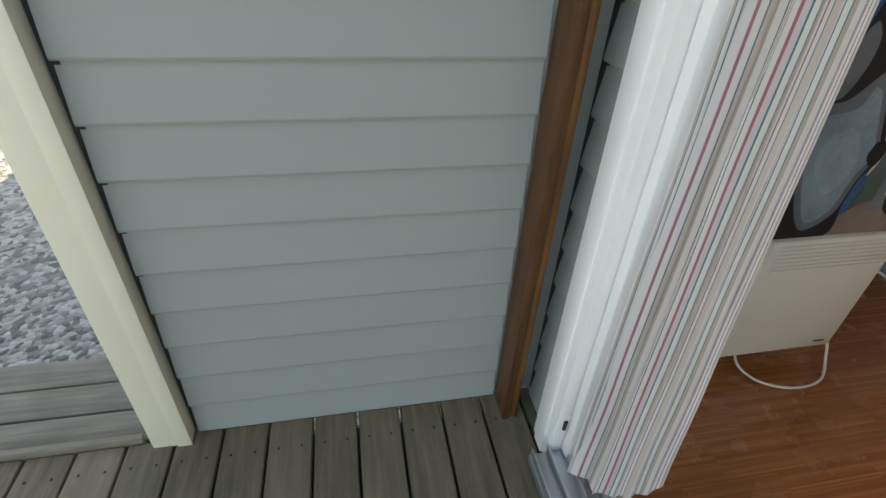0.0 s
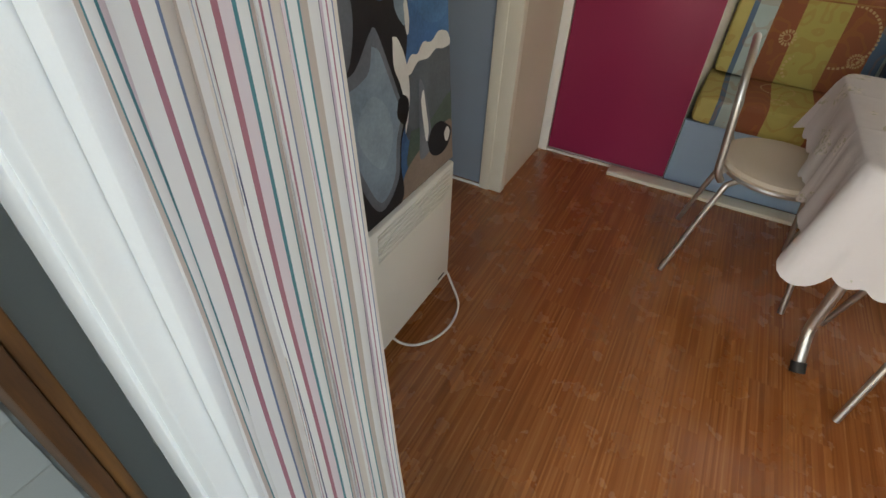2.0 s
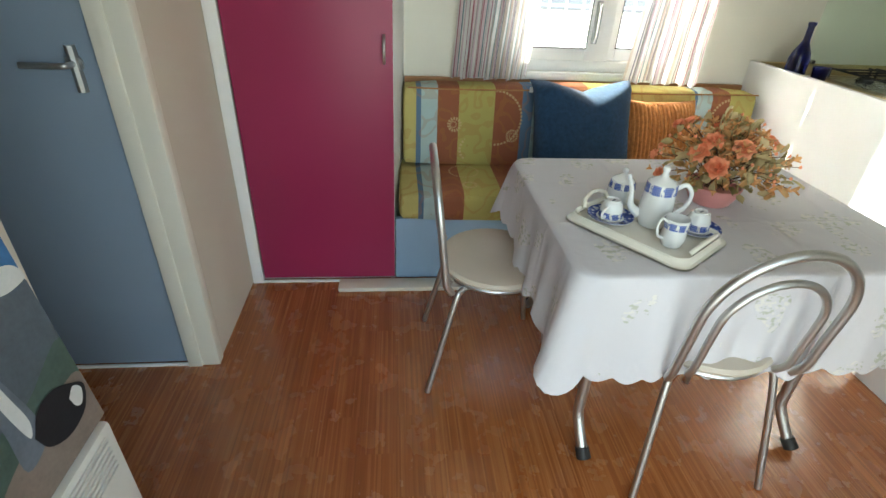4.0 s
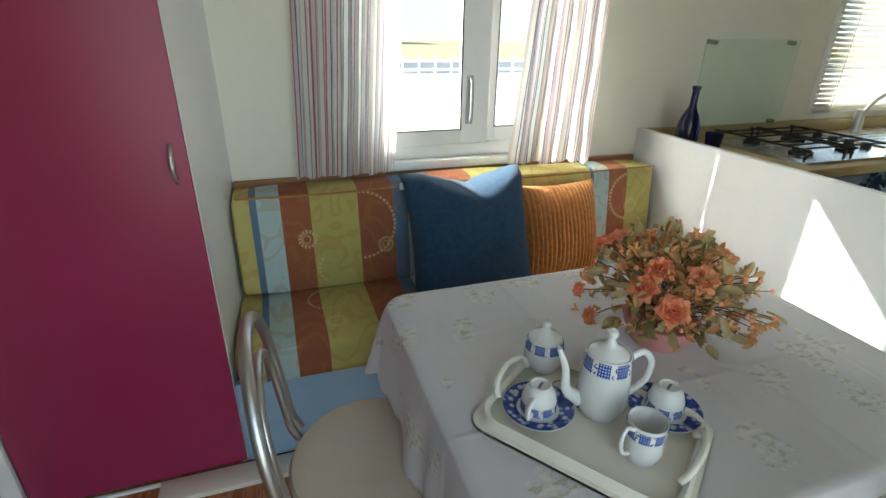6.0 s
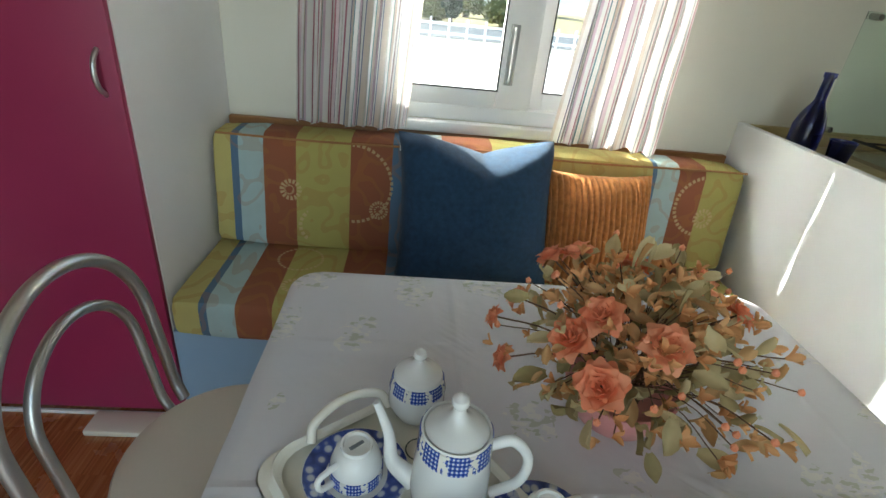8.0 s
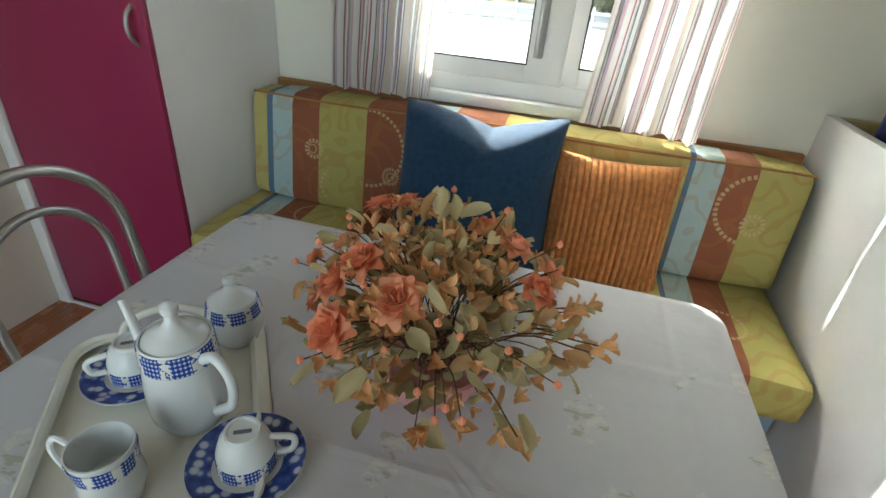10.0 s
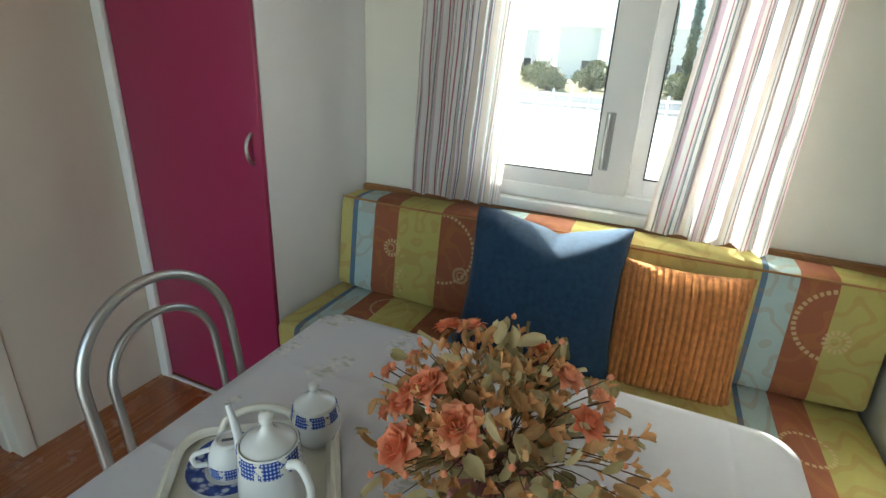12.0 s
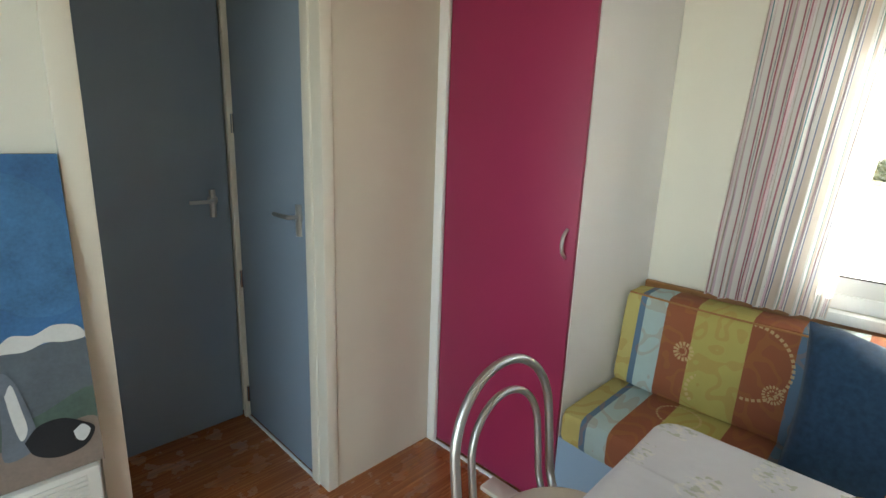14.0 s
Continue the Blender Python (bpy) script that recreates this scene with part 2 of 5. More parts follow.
def leafy(name, dark, light):
    k = Nodes(name, 0.65)
    rnd = k.n("ShaderNodeNewGeometry").outputs["Random Per Island"]
    f = k.math("ADD", k.math("MULTIPLY", rnd, 0.7), k.math("MULTIPLY", k.noise(k.position(), 60.0, 2), 0.3))
    k.colour(k.ramp(f, [(0.15, dark), (0.85, light)]))
    return k.m


def petal(name, dark, light):
    k = Nodes(name, 0.7)
    rnd = k.n("ShaderNodeObjectInfo").outputs["Random"]
    isl = k.n("ShaderNodeNewGeometry").outputs["Random Per Island"]
    f = k.math("ADD", k.math("MULTIPLY", rnd, 0.45), k.math("MULTIPLY", isl, 0.3))
    f = k.math("ADD", f, k.math("MULTIPLY", k.noise(k.position(), 45.0, 2), 0.3))
    c = k.ramp(f, [(0.15, dark), (0.85, light)])
    k.colour(c)
    tr = k.n("ShaderNodeBsdfTranslucent")
    k.link(c, tr.inputs["Color"])
    mix = k.n("ShaderNodeMixShader")
    mix.inputs[0].default_value = 0.42
    k.link(k.b.outputs[0], mix.inputs[1])
    k.link(tr.outputs[0], mix.inputs[2])
    k.link(mix.outputs[0], k.t.nodes["Material Output"].inputs[0])
    return k.m


WHITE_PVC = plain("white_pvc", (0.86, 0.86, 0.86), 0.35, var=0.03)
CREAM_TRIM = plain("cream_trim", (0.76, 0.72, 0.58), 0.5, var=0.05)
SIDING = plain("grey_siding", (0.32, 0.345, 0.335), 0.55, var=0.05, wide=1.2, bump=0.25)
BROWN_POST = wood("stained_post_wood", (0.036, 0.013, 0.0035), (0.17, 0.062, 0.015), (12, 12, 1), 3.0, 0.5)
LIGHT_POST = wood("stained_batten_wood", (0.09, 0.032, 0.008), (0.28, 0.115, 0.030), (12, 12, 1), 3.0, 0.45)
DECK = wood("weathered_deck_wood", (0.115, 0.082, 0.048), (0.27, 0.21, 0.135), (14, 1, 14), 3.0, 0.75, 0.4, each=0.5)
STEP = wood("weathered_step_wood", (0.16, 0.135, 0.10), (0.33, 0.29, 0.22), (1, 14, 14), 3.0, 0.75, 0.4, each=0.4)
GRAVEL = gravel_ground()
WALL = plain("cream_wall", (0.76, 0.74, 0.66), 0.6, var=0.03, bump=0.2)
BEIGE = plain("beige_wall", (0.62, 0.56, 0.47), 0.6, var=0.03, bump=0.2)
PANEL = plain("grey_white_laminate", (0.75, 0.74, 0.76), 0.45, var=0.03)
PARTITION = plain("white_laminate", (0.74, 0.74, 0.76), 0.45, var=0.03)
MAGENTA = plain("magenta_laminate", (0.31, 0.022, 0.085), 0.42, var=0.06)
DOOR_BLUE = plain("blue_grey_door_paint", (0.23, 0.29, 0.37), 0.5, var=0.05)
BASE_BLUE = plain("pale_blue_board", (0.30, 0.43, 0.60), 0.45, var=0.04)
DOOR_TRIM = plain("cream_door_trim", (0.74, 0.70, 0.61), 0.45, var=0.04)
FLOOR = vinyl_floor()
GREY_PULL = plain("grey_window_pull", (0.36, 0.37, 0.37), 0.4, var=0.05)
HEATER = plain("heater_enamel", (0.72, 0.71, 0.66), 0.4, var=0.03)
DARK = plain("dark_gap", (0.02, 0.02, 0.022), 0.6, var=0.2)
CHROME = plain("brushed_chrome", (0.56, 0.56, 0.55), 0.40, 1.0, var=0.06)
STEEL = plain("stainless_steel", (0.55, 0.55, 0.55), 0.25, 1.0, var=0.06)
RUBBER = plain("black_rubber", (0.015, 0.015, 0.015), 0.6, var=0.2)
SEAT = plain("cream_vinyl_seat", (0.56, 0.50, 0.42), 0.45, var=0.06)
SOFA = sofa_cloth()
OAK = wood("oak_edge", (0.26, 0.11, 0.035), (0.45, 0.22, 0.08), (12, 1, 12), 3.0, 0.5)
NAVY = ribbed("navy_cushion_cloth", (0.012, 0.046, 0.105))
CORD = ribbed("orange_corduroy", (0.50, 0.20, 0.055))
LINEN = table_linen()
CHINA = plain("white_china", (0.72, 0.74, 0.74), 0.1, var=0.02, bump=0.02)
BAND = check_band()
RIM = floral_rim()
TRAYMAT = plain("cream_tray_melamine", (0.74, 0.72, 0.64), 0.25, var=0.03)
PINK = plain("pink_pot_glaze", (0.62, 0.27, 0.26), 0.35)
ROSE = petal("coral_rose_petal", (0.82, 0.23, 0.11), (0.94, 0.50, 0.31))
BLOOM = petal("peach_bloom_petal", (0.60, 0.26, 0.10), (0.80, 0.50, 0.25))
LEAF = petal("faded_leaf", (0.26, 0.21, 0.08), (0.76, 0.67, 0.41))
TAN_LEAF = petal("tan_leaf", (0.38, 0.20, 0.07), (0.74, 0.50, 0.26))
STEM = plain("brown_stem", (0.12, 0.07, 0.04), 0.7)
CLEAR = glass("clear_glass")
SPLASH = glass("greenish_glass", (0.86, 0.95, 0.90))
SPLASH.node_tree.nodes["Principled BSDF"].inputs["IOR"].default_value = 1.12
BOTTLE = glass("cobalt_glass", (0.012, 0.025, 0.28), 0.03)
HOB = plain("black_hob_enamel", (0.02, 0.02, 0.022), 0.2, var=0.2)
WORKTOP = wood("pale_worktop", (0.36, 0.28, 0.12), (0.52, 0.43, 0.22), (12, 1, 12), 2.0, 0.4, 0.1)
BLIND = plain("ivory_blind_slat", (0.74, 0.72, 0.66), 0.4, var=0.03)
def glowing_through(m, colour, share):
    """Thin plastic that passes part of the daylight."""
    t = m.node_tree
    tr, mix = t.nodes.new("ShaderNodeBsdfTranslucent"), t.nodes.new("ShaderNodeMixShader")
    tr.inputs["Color"].default_value = (*colour, 1)
    mix.inputs[0].default_value = share
    t.links.new(t.nodes["Principled BSDF"].outputs[0], mix.inputs[1])
    t.links.new(tr.outputs[0], mix.inputs[2])
    t.links.new(mix.outputs[0], t.nodes["Material Output"].inputs[0])


glowing_through(BLIND, (0.80, 0.78, 0.72), 0.25)
ALU = plain("track_aluminium", (0.6, 0.61, 0.63), 0.35, 0.9, var=0.06)
CORD_W = plain("white_cable", (0.72, 0.70, 0.66), 0.5)
CURTAIN = cloth_stripes("striped_curtain_cloth", 0.15, [
    (0.0, (0.74, 0.66, 0.60)), (0.06, (0.86, 0.84, 0.83)), (0.15, (0.07, 0.08, 0.16)), (0.17, (0.86, 0.84, 0.83)), (0.25, (0.44, 0.16, 0.21)),
    (0.285, (0.80, 0.68, 0.72)), (0.35, (0.05, 0.24, 0.28)), (0.372, (0.88, 0.87, 0.86)), (0.45, (0.05, 0.24, 0.28)), (0.468, (0.58, 0.48, 0.43)), (0.52, (0.86, 0.84, 0.84)),
    (0.64, (0.06, 0.06, 0.12)), (0.66, (0.70, 0.55, 0.64)), (0.75, (0.87, 0.86, 0.86)), (0.84, (0.44, 0.17, 0.23)), (0.868, (0.86, 0.84, 0.83)),
    (0.93, (0.14, 0.20, 0.34)), (0.948, (0.72, 0.64, 0.58))], 0.42)
PAINT = {n: plain("paint_" + n, c, 0.65, var=v, fine=120, wide=9.0, bump=0.3) for n, c, v in (
    ("sky", (0.04, 0.135, 0.30), 0.4), ("black", (0.007, 0.008, 0.011), 0.4), ("pale", (0.20, 0.28, 0.35), 0.3), ("white", (0.62, 0.62, 0.60), 0.12),
    ("sky_light", (0.050, 0.160, 0.33), 0.45), ("pale_light", (0.24, 0.33, 0.40), 0.3), ("hill", (0.09, 0.11, 0.13), 0.3), ("green", (0.07, 0.11, 0.09), 0.3), ("sand", (0.22, 0.17, 0.14), 0.25), ("grey", (0.13, 0.15, 0.18), 0.3))}
CANVAS_EDGE = plain("brown_canvas_edge", (0.26, 0.18, 0.11), 0.8)

# ---- building tools ----
ORIGIN = {}


def thing(name, place, label, category, group="", kind=""):
    ob = new(name)
    ob.empty_display_size = 0.1
    ob.location = place
    ORIGIN[ob] = Vector(place)
    return tagged(ob, label, category, group, kind)


def part(name, bm, material, parent=None, label="", sharp=38):
    """One mesh, built in world places, under a thing or a part."""
    me = bpy.data.meshes.new(name)
    bmesh.ops.recalc_face_normals(bm, faces=bm.faces)
    if parent:
        bmesh.ops.translate(bm, verts=bm.verts, vec=-ORIGIN[parent])
    bm.to_mesh(me)
    bm.free()
    me.shade_smooth()
    me.set_sharp_from_angle(angle=radians(sharp))
    me.materials.append(material)
    ob = new(name, me)
    if parent:
        ob.parent = parent
        ORIGIN[ob] = ORIGIN[parent]
    else:
        ORIGIN[ob] = Vector((0, 0, 0))
    if label:
        ob["label"] = label
    return ob


def structure(name, bm, material, label, category):
    return tagged(part(name, bm, material), label, category, kind="structure")


def box(x0, y0, z0, x1, y1, z1, bevel=0.0, bm=None, seg=2):
    bm = bm or bmesh.new()
    vs = [bm.verts.new((x, y, z)) for x in (x0, x1) for y in (y0, y1) for z in (z0, z1)]
    fs = [bm.faces.new([vs[i] for i in q]) for q in ((0, 1, 3, 2), (4, 6, 7, 5), (0, 4, 5, 1), (2, 3, 7, 6), (0, 2, 6, 4), (1, 5, 7, 3))]
    if bevel:
        edges = list({e for f in fs for e in f.edges})
        bmesh.ops.bevel(bm, geom=edges, offset=bevel, segments=seg, affect="EDGES", profile=0.5)
    return bm


def tube(points, r, n=10, bm=None, closed=False):
    bm = bm or bmesh.new()
    pts = [Vector(p) for p in points]
    rings, up = [], None
    for i, p in enumerate(pts):
        a = pts[i - 1] if i or closed else pts[i]
        b = pts[(i + 1) % len(pts)] if i + 1 < len(pts) or closed else pts[i]
        way = (b - a).normalized()
        if up is None:
            up = way.orthogonal().normalized()
        up = (up - way * up.dot(way)).normalized()
        side = way.cross(up)
        rr = r[i] if isinstance(r, (list, tuple)) else r
        rings.append([bm.verts.new(p + rr * (math.cos(t) * up + math.sin(t) * side)) for t in (2 * math.pi * j / n for j in range(n))])
    for a, b in zip(rings, rings[1:] + ([rings[0]] if closed else [])):
        for j in range(n):
            bm.faces.new((a[j], a[(j + 1) % n], b[(j + 1) % n], b[j]))
    if not closed:
        bm.faces.new(rings[0][::-1])
        bm.faces.new(rings[-1])
    return bm


def smooth_line(points, steps=6):
    """A round curve through points."""
    p = [Vector(q) for q in points]
    p = [2 * p[0] - p[1], *p, 2 * p[-1] - p[-2]]
    out = []
    for i in range(1, len(p) - 2):
        for s in range(steps):
            t = s / steps
            a, b, c, d = p[i - 1:i + 3]
            out.append(0.5 * (2 * b + (c - a) * t + (2 * a - 5 * b + 4 * c - d) * t * t + (3 * b - a - 3 * c + d) * t ** 3))
    return out + [p[-2]]


def lathe(profile, place, n=36, bm=None, caps=True):
    """A turned shape: profile of radius and height."""
    bm = bm or bmesh.new()
    o = Vector(place)
    rings = [[bm.verts.new(o + Vector((max(r, 1e-4) * math.cos(2 * math.pi * j / n), max(r, 1e-4) * math.sin(2 * math.pi * j / n), z))) for j in range(n)] for r, z in profile]
    for a, b in zip(rings, rings[1:]):
        for j in range(n):
            bm.faces.new((a[j], a[(j + 1) % n], b[(j + 1) % n], b[j]))
    if caps:
        bm.faces.new(rings[0][::-1])
        bm.faces.new(rings[-1])
    return bm


def sheet(f, nu, nv, uv=None, bm=None):
    """A surface f(u, v), u and v from 0 to 1; uv gives the cloth's own width."""
    bm = bm or bmesh.new()
    vs = [[bm.verts.new(f(i / nu, j / nv)) for j in range(nv + 1)] for i in range(nu + 1)]
    layer = bm.loops.layers.uv.verify() if uv else None
    for i in range(nu):
        for j in range(nv):
            face = bm.faces.new((vs[i][j], vs[i + 1][j], vs[i + 1][j + 1], vs[i][j + 1]))
            if uv:
                for loop, (a, b) in zip(face.loops, ((i, j), (i + 1, j), (i + 1, j + 1), (i, j + 1))):
                    loop[layer].uv = uv(a / nu, b / nv)
    return bm


def slab(outline, z0, z1, bm=None):
    """A flat plate with a round outline, from z0 to z1."""
    bm = bm or bmesh.new()
    a = [bm.verts.new((x, y, z0)) for x, y in outline]
    b = [bm.verts.new((x, y, z1)) for x, y in outline]
    n = len(a)
    for i in range(n):
        bm.faces.new((a[i], a[(i + 1) % n], b[(i + 1) % n], b[i]))
    bm.faces.new(a[::-1])
    bm.faces.new(b)
    return bm


def round_rect(x0, y0, x1, y1, r, n=6):
    out = []
    for cx, cy, start in ((x1 - r, y1 - r, 0), (x0 + r, y1 - r, 90), (x0 + r, y0 + r, 180), (x1 - r, y0 + r, 270)):
        out += [(cx + r * math.cos(radians(start + 90 * i / n)), cy + r * math.sin(radians(start + 90 * i / n))) for i in range(n + 1)]
    return out

# ---- structure ----
HIGH = 2.2
structure("floor", box(1.31, -3.2, -0.06, 4.065, 2.6, 0.0), FLOOR, "warm brown strip-pattern vinyl floor, satin sheen", "floor")
structure("ceiling", box(1.24, -3.3, HIGH, 4.16, 2.6, HIGH + 0.06), WALL, "plain cream panelled ceiling of the cabin", "ceiling")
structure("wall_north", box(1.31, 1.707, 0.0, 2.30, 1.767, HIGH), WALL, "cream wall behind the heater and the painting", "wall")
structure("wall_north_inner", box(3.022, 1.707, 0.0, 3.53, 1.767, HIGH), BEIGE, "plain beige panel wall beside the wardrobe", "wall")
structure("wall_vestibule_west", box(2.24, 1.767, 0.0, 2.30, 2.45, HIGH), WALL, "cream side wall of the small vestibule", "wall")
structure("wall_vestibule_north", box(2.24, 2.50, 0.0, 3.1, 2.56, HIGH), WALL, "cream end wall of the vestibule", "wall")
structure("wall_vestibule_east", box(3.03, 1.767, 0.0, 3.09, 2.50, HIGH), WALL, "cream wall behind the vestibule door", "wall")
# Unseen north block, added to keep the sun off deck and gravel.
structure("wall_bedrooms", box(1.27, 2.62, -0.4, 4.14, 9.0, 2.3), SIDING, "unseen grey block for the cabin's north end, added to shade the deck", "wall")
structure("wall_north_back", box(3.532, 1.710, 0.0, 4.063, 1.767, HIGH), WALL, "plain wall behind the wardrobe", "wall")
structure("wall_south", box(1.24, -3.26, 0.0, 4.16, -3.2, HIGH), WALL, "cream end wall of the kitchen", "wall")


def holed_wall(name, x0, x1, y0, y1, holes, material, label):
    """A wall along y with openings (y0, y1, z0, z1), in y order."""
    bm, y = bmesh.new(), y0
    for a, b, c, d in holes:
        box(x0, y, 0, x1, a, HIGH, bm=bm)
        if c > 0:
            box(x0, a, 0, x1, b, c, bm=bm)
        box(x0, a, d, x1, b, HIGH, bm=bm)
        y = b
    box(x0, y, 0, x1, y1, HIGH, bm=bm)
    return structure(name, bm, material, label, "wall")


WIN = (-0.40, 0.64, 0.90, 1.86)
KWIN = (-2.75, -1.87, 1.0, 1.95)
holed_wall("wall_east", 4.065, 4.14, -3.2, 1.767, [KWIN, WIN], WALL, "cream wall with the seating window and kitchen window")
holed_wall("wall_west", 1.255, 1.31, -3.2, 1.70, [(-0.30, 1.44, 0.0, 2.02)], WALL, "cabin front wall with the wide sliding door opening")

# white corner strip beside the wardrobe and the door jambs
structure("trim_wardrobe", box(3.512, 1.655, 0.0, 3.532, 1.704, HIGH, 0.003), WHITE_PVC, "narrow white corner strip beside the wardrobe", "trim")
bm = box(2.974, 1.70, 0.0, 3.020, 1.775, HIGH, 0.004)
box(2.966, 1.762, 0.0, 2.990, 1.812, HIGH, 0.004, bm=bm)
structure("trim_door_jamb", bm, DOOR_TRIM, "cream moulded door jamb at the vestibule corner", "trim")
bm = box(2.262, 1.690, 0.0, 2.322, 1.706, HIGH, 0.004)
box(2.302, 1.708, 0.0, 2.322, 1.80, HIGH, 0.003, bm=bm)
structure("trim_wall_end", bm, DOOR_TRIM, "cream trim on the free wall end", "trim")
bm = box(2.962, 2.425, 0.0, 2.990, 2.452, HIGH, 0.004)
structure("trim_vestibule_corner", bm, DOOR_TRIM, "slim cream post between two blue doors", "trim")
structure("trim_threshold", box(3.43, 0.30, 0.0, 3.515, 1.30, 0.022, 0.006), DOOR_TRIM, "pale plinth strip lying along the sofa base", "trim")
structure("trim_white_line", box(3.516, -0.79, 0.0, 3.527, 1.70, 0.012, 0.002), WHITE_PVC, "thin white floor bead below wardrobe and sofa", "trim")
structure("baseboard", box(2.972, 1.815, 0.0, 2.982, 2.42, 0.012, 0.002), WHITE_PVC, "thin white bead at the vestibule floor", "trim")


def lever_handle(parent, place, out, along):
    """A rose plate and a bent lever."""
    p, o, a = Vector(place), Vector(out), Vector(along)
    bm = bmesh.new()
    up = Vector((0, 0, 1))
    tube([p, p + o * 0.008], 0.022, 16, bm)
    tube([p + up * -0.075 + o * 0.003, p + up * 0.045 + o * 0.003], 0.014, 8, bm)
    tube(smooth_line([p, p + o * 0.04, p + o * 0.05 + a * 0.02, p + o * 0.05 + a * 0.11]), 0.008, 10, bm)
    part("handle", bm, CHROME, parent, "brushed metal lever handle")


door = thing("door_1", (2.7, 2.45, 0.0), "closed blue-grey interior door in the vestibule end", "door", kind="structure")
part("leaf", box(2.303, 2.453, 0.006, 2.960, 2.493, 2.05, 0.002), DOOR_BLUE, door)
lever_handle(door, (2.885, 2.452, 1.09), (0, -1, 0), (-1, 0, 0))
door = thing("door_2", (2.99, 2.1, 0.0), "closed blue-grey interior door with metal hinges", "door", kind="structure")
part("leaf", box(2.984, 1.815, 0.014, 3.024, 2.422, 2.05, 0.002), DOOR_BLUE, door)
lever_handle(door, (2.983, 1.875, 1.09), (-1, 0, 0), (0, 1, 0))
for z in (0.13, 0.72, 1.42):
    part("hinge", tube([(2.978, 2.418, z - 0.04), (2.978, 2.418, z + 0.04)], 0.007, 8), STEEL, door)

# ---- wardrobe ----
w = thing("wardrobe", (3.8, 1.37, 0.0), "tall built-in wardrobe with magenta door and pale side", "wardrobe")
bm = box(3.548, 1.034, 0.0, 4.063, 1.054, HIGH - 0.002)
for v in bm.verts:
    v.co.y -= 0.048 * (v.co.x - 3.548) / 0.515
box(3.548, 1.055, HIGH - 0.05, 4.06, 1.70, HIGH - 0.004, bm=bm)
box(3.552, 1.055, 0.0, 4.06, 1.70, 0.025, bm=bm)
part("body", bm, PANEL, w, "pale grey-white laminate carcass")
leaf = part("door", box(3.528, 1.036, 0.022, 3.546, 1.652, HIGH - 0.02, 0.002), MAGENTA, w, "magenta laminate door")
part("handle", tube(smooth_line([(3.530, 1.070, 1.010), (3.508, 1.070, 1.030), (3.500, 1.070, 1.060), (3.508, 1.070, 1.090), (3.530, 1.070, 1.110)]), 0.006, 10), CHROME, leaf, "bowed metal handle")

# ---- outside: deck, divider wall, front ----
structure("ground", box(-400, -600, -1.0, 1500, 600, -0.45), GRAVEL, "grey and tan gravel ground running to the horizon", "ground")
deck = thing("deck", (0.3, 1.0, -0.15), "weathered brown timber terrace of nailed boards", "deck", kind="structure")
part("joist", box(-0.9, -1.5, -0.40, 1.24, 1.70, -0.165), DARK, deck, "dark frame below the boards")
panel = thing("wall_divider", (0.6, 1.77, -0.13), "grey lapped siding screen wall on the terrace", "wall", kind="structure")
part("core", box(0.11, 1.752, -0.12, 1.25, 1.80, 2.3), SIDING, panel)
front = thing("wall_front", (1.25, 1.66, -0.13), "strip of grey lapped siding beside the door", "wall", kind="structure")
part("core", box(1.252, 1.44, -0.35, 1.258, 1.76, 2.3), SIDING, front)
holder = thing("wall_front_far", (1.25, -1.8, -0.13), "grey siding front beyond the sliding door", "wall", kind="structure")
part("core", box(1.225, -3.2, -0.35, 1.252, -0.36, 2.3), SIDING, holder)
structure("roof", box(1.12, -3.4, 2.30, 4.25, 2.7, 2.36), WHITE_PVC, "flat white roof edge over the cabin and door", "roof")

post = thing("corner_post", (1.17, 1.69, -0.13), "brown stained square timber post on the deck", "post")
part("timber", box(1.113, 1.634, -0.13, 1.1395, 1.738, 2.29, 0.004), BROWN_POST, post)
part("batten", box(1.1405, 1.640, -0.13, 1.162, 1.738, 2.29, 0.004), LIGHT_POST, post, "lighter orange-brown batten")
cream = thing("trim_corner_cream", (0.06, 1.75, -0.13), "cream metal corner profile at the screen edge", "trim", kind="structure")
bm = box(0.012, 1.70, -0.135, 0.124, 1.82, 2.29, 0.006)
box(0.085, 1.694, -0.135, 0.128, 1.70, 2.29, 0.002, bm=bm)
part("profile", bm, CREAM_TRIM, cream)

# ---- sliding door ----
sd = thing("sliding_door", (1.23, 0.55, -0.05), "open white sliding door frame with aluminium track", "door")
bm = box(1.196, 1.452, -0.11, 1.250, 1.570, 2.12, 0.006)
box(1.190, 1.49, -0.11, 1.198, 1.545, 2.12, 0.003, bm=bm)
part("outer_frame", bm, WHITE_PVC, sd, "white moulded jamb")
bm = box(1.232, 1.415, -0.04, 1.318, 1.450, 2.06, 0.004)
box(1.262, 1.400, -0.04, 1.272, 1.416, 2.06, 0.002, bm=bm)
part("inner_frame", bm, WHITE_PVC, sd)
part("head_frame", box(1.196, -0.36, 2.02, 1.318, 1.451, 2.10, 0.004), WHITE_PVC, sd)
part("far_jamb", box(1.196, -0.36, -0.11, 1.318, -0.30, 2.02, 0.004), WHITE_PVC, sd)
bm = box(1.13, -0.36, -0.075, 1.335, 1.45, -0.045, 0.003)
for x in (1.135, 1.185, 1.235, 1.285):
    box(x, -0.36, -0.046, x + 0.007, 1.45, -0.018, 0.001, bm=bm)
part("track", bm, ALU, sd, "worn aluminium double track")
part("threshold", box(1.292, -0.36, -0.045, 1.345, 1.45, 0.004, 0.003), ALU, sd)
bm = bmesh.new()
tube([(1.2215, 1.449, 0.06), (1.2215, 1.449, 0.095)], 0.006, 8, bm)
part("latch", bm, DARK, sd, "small dark latch plate")
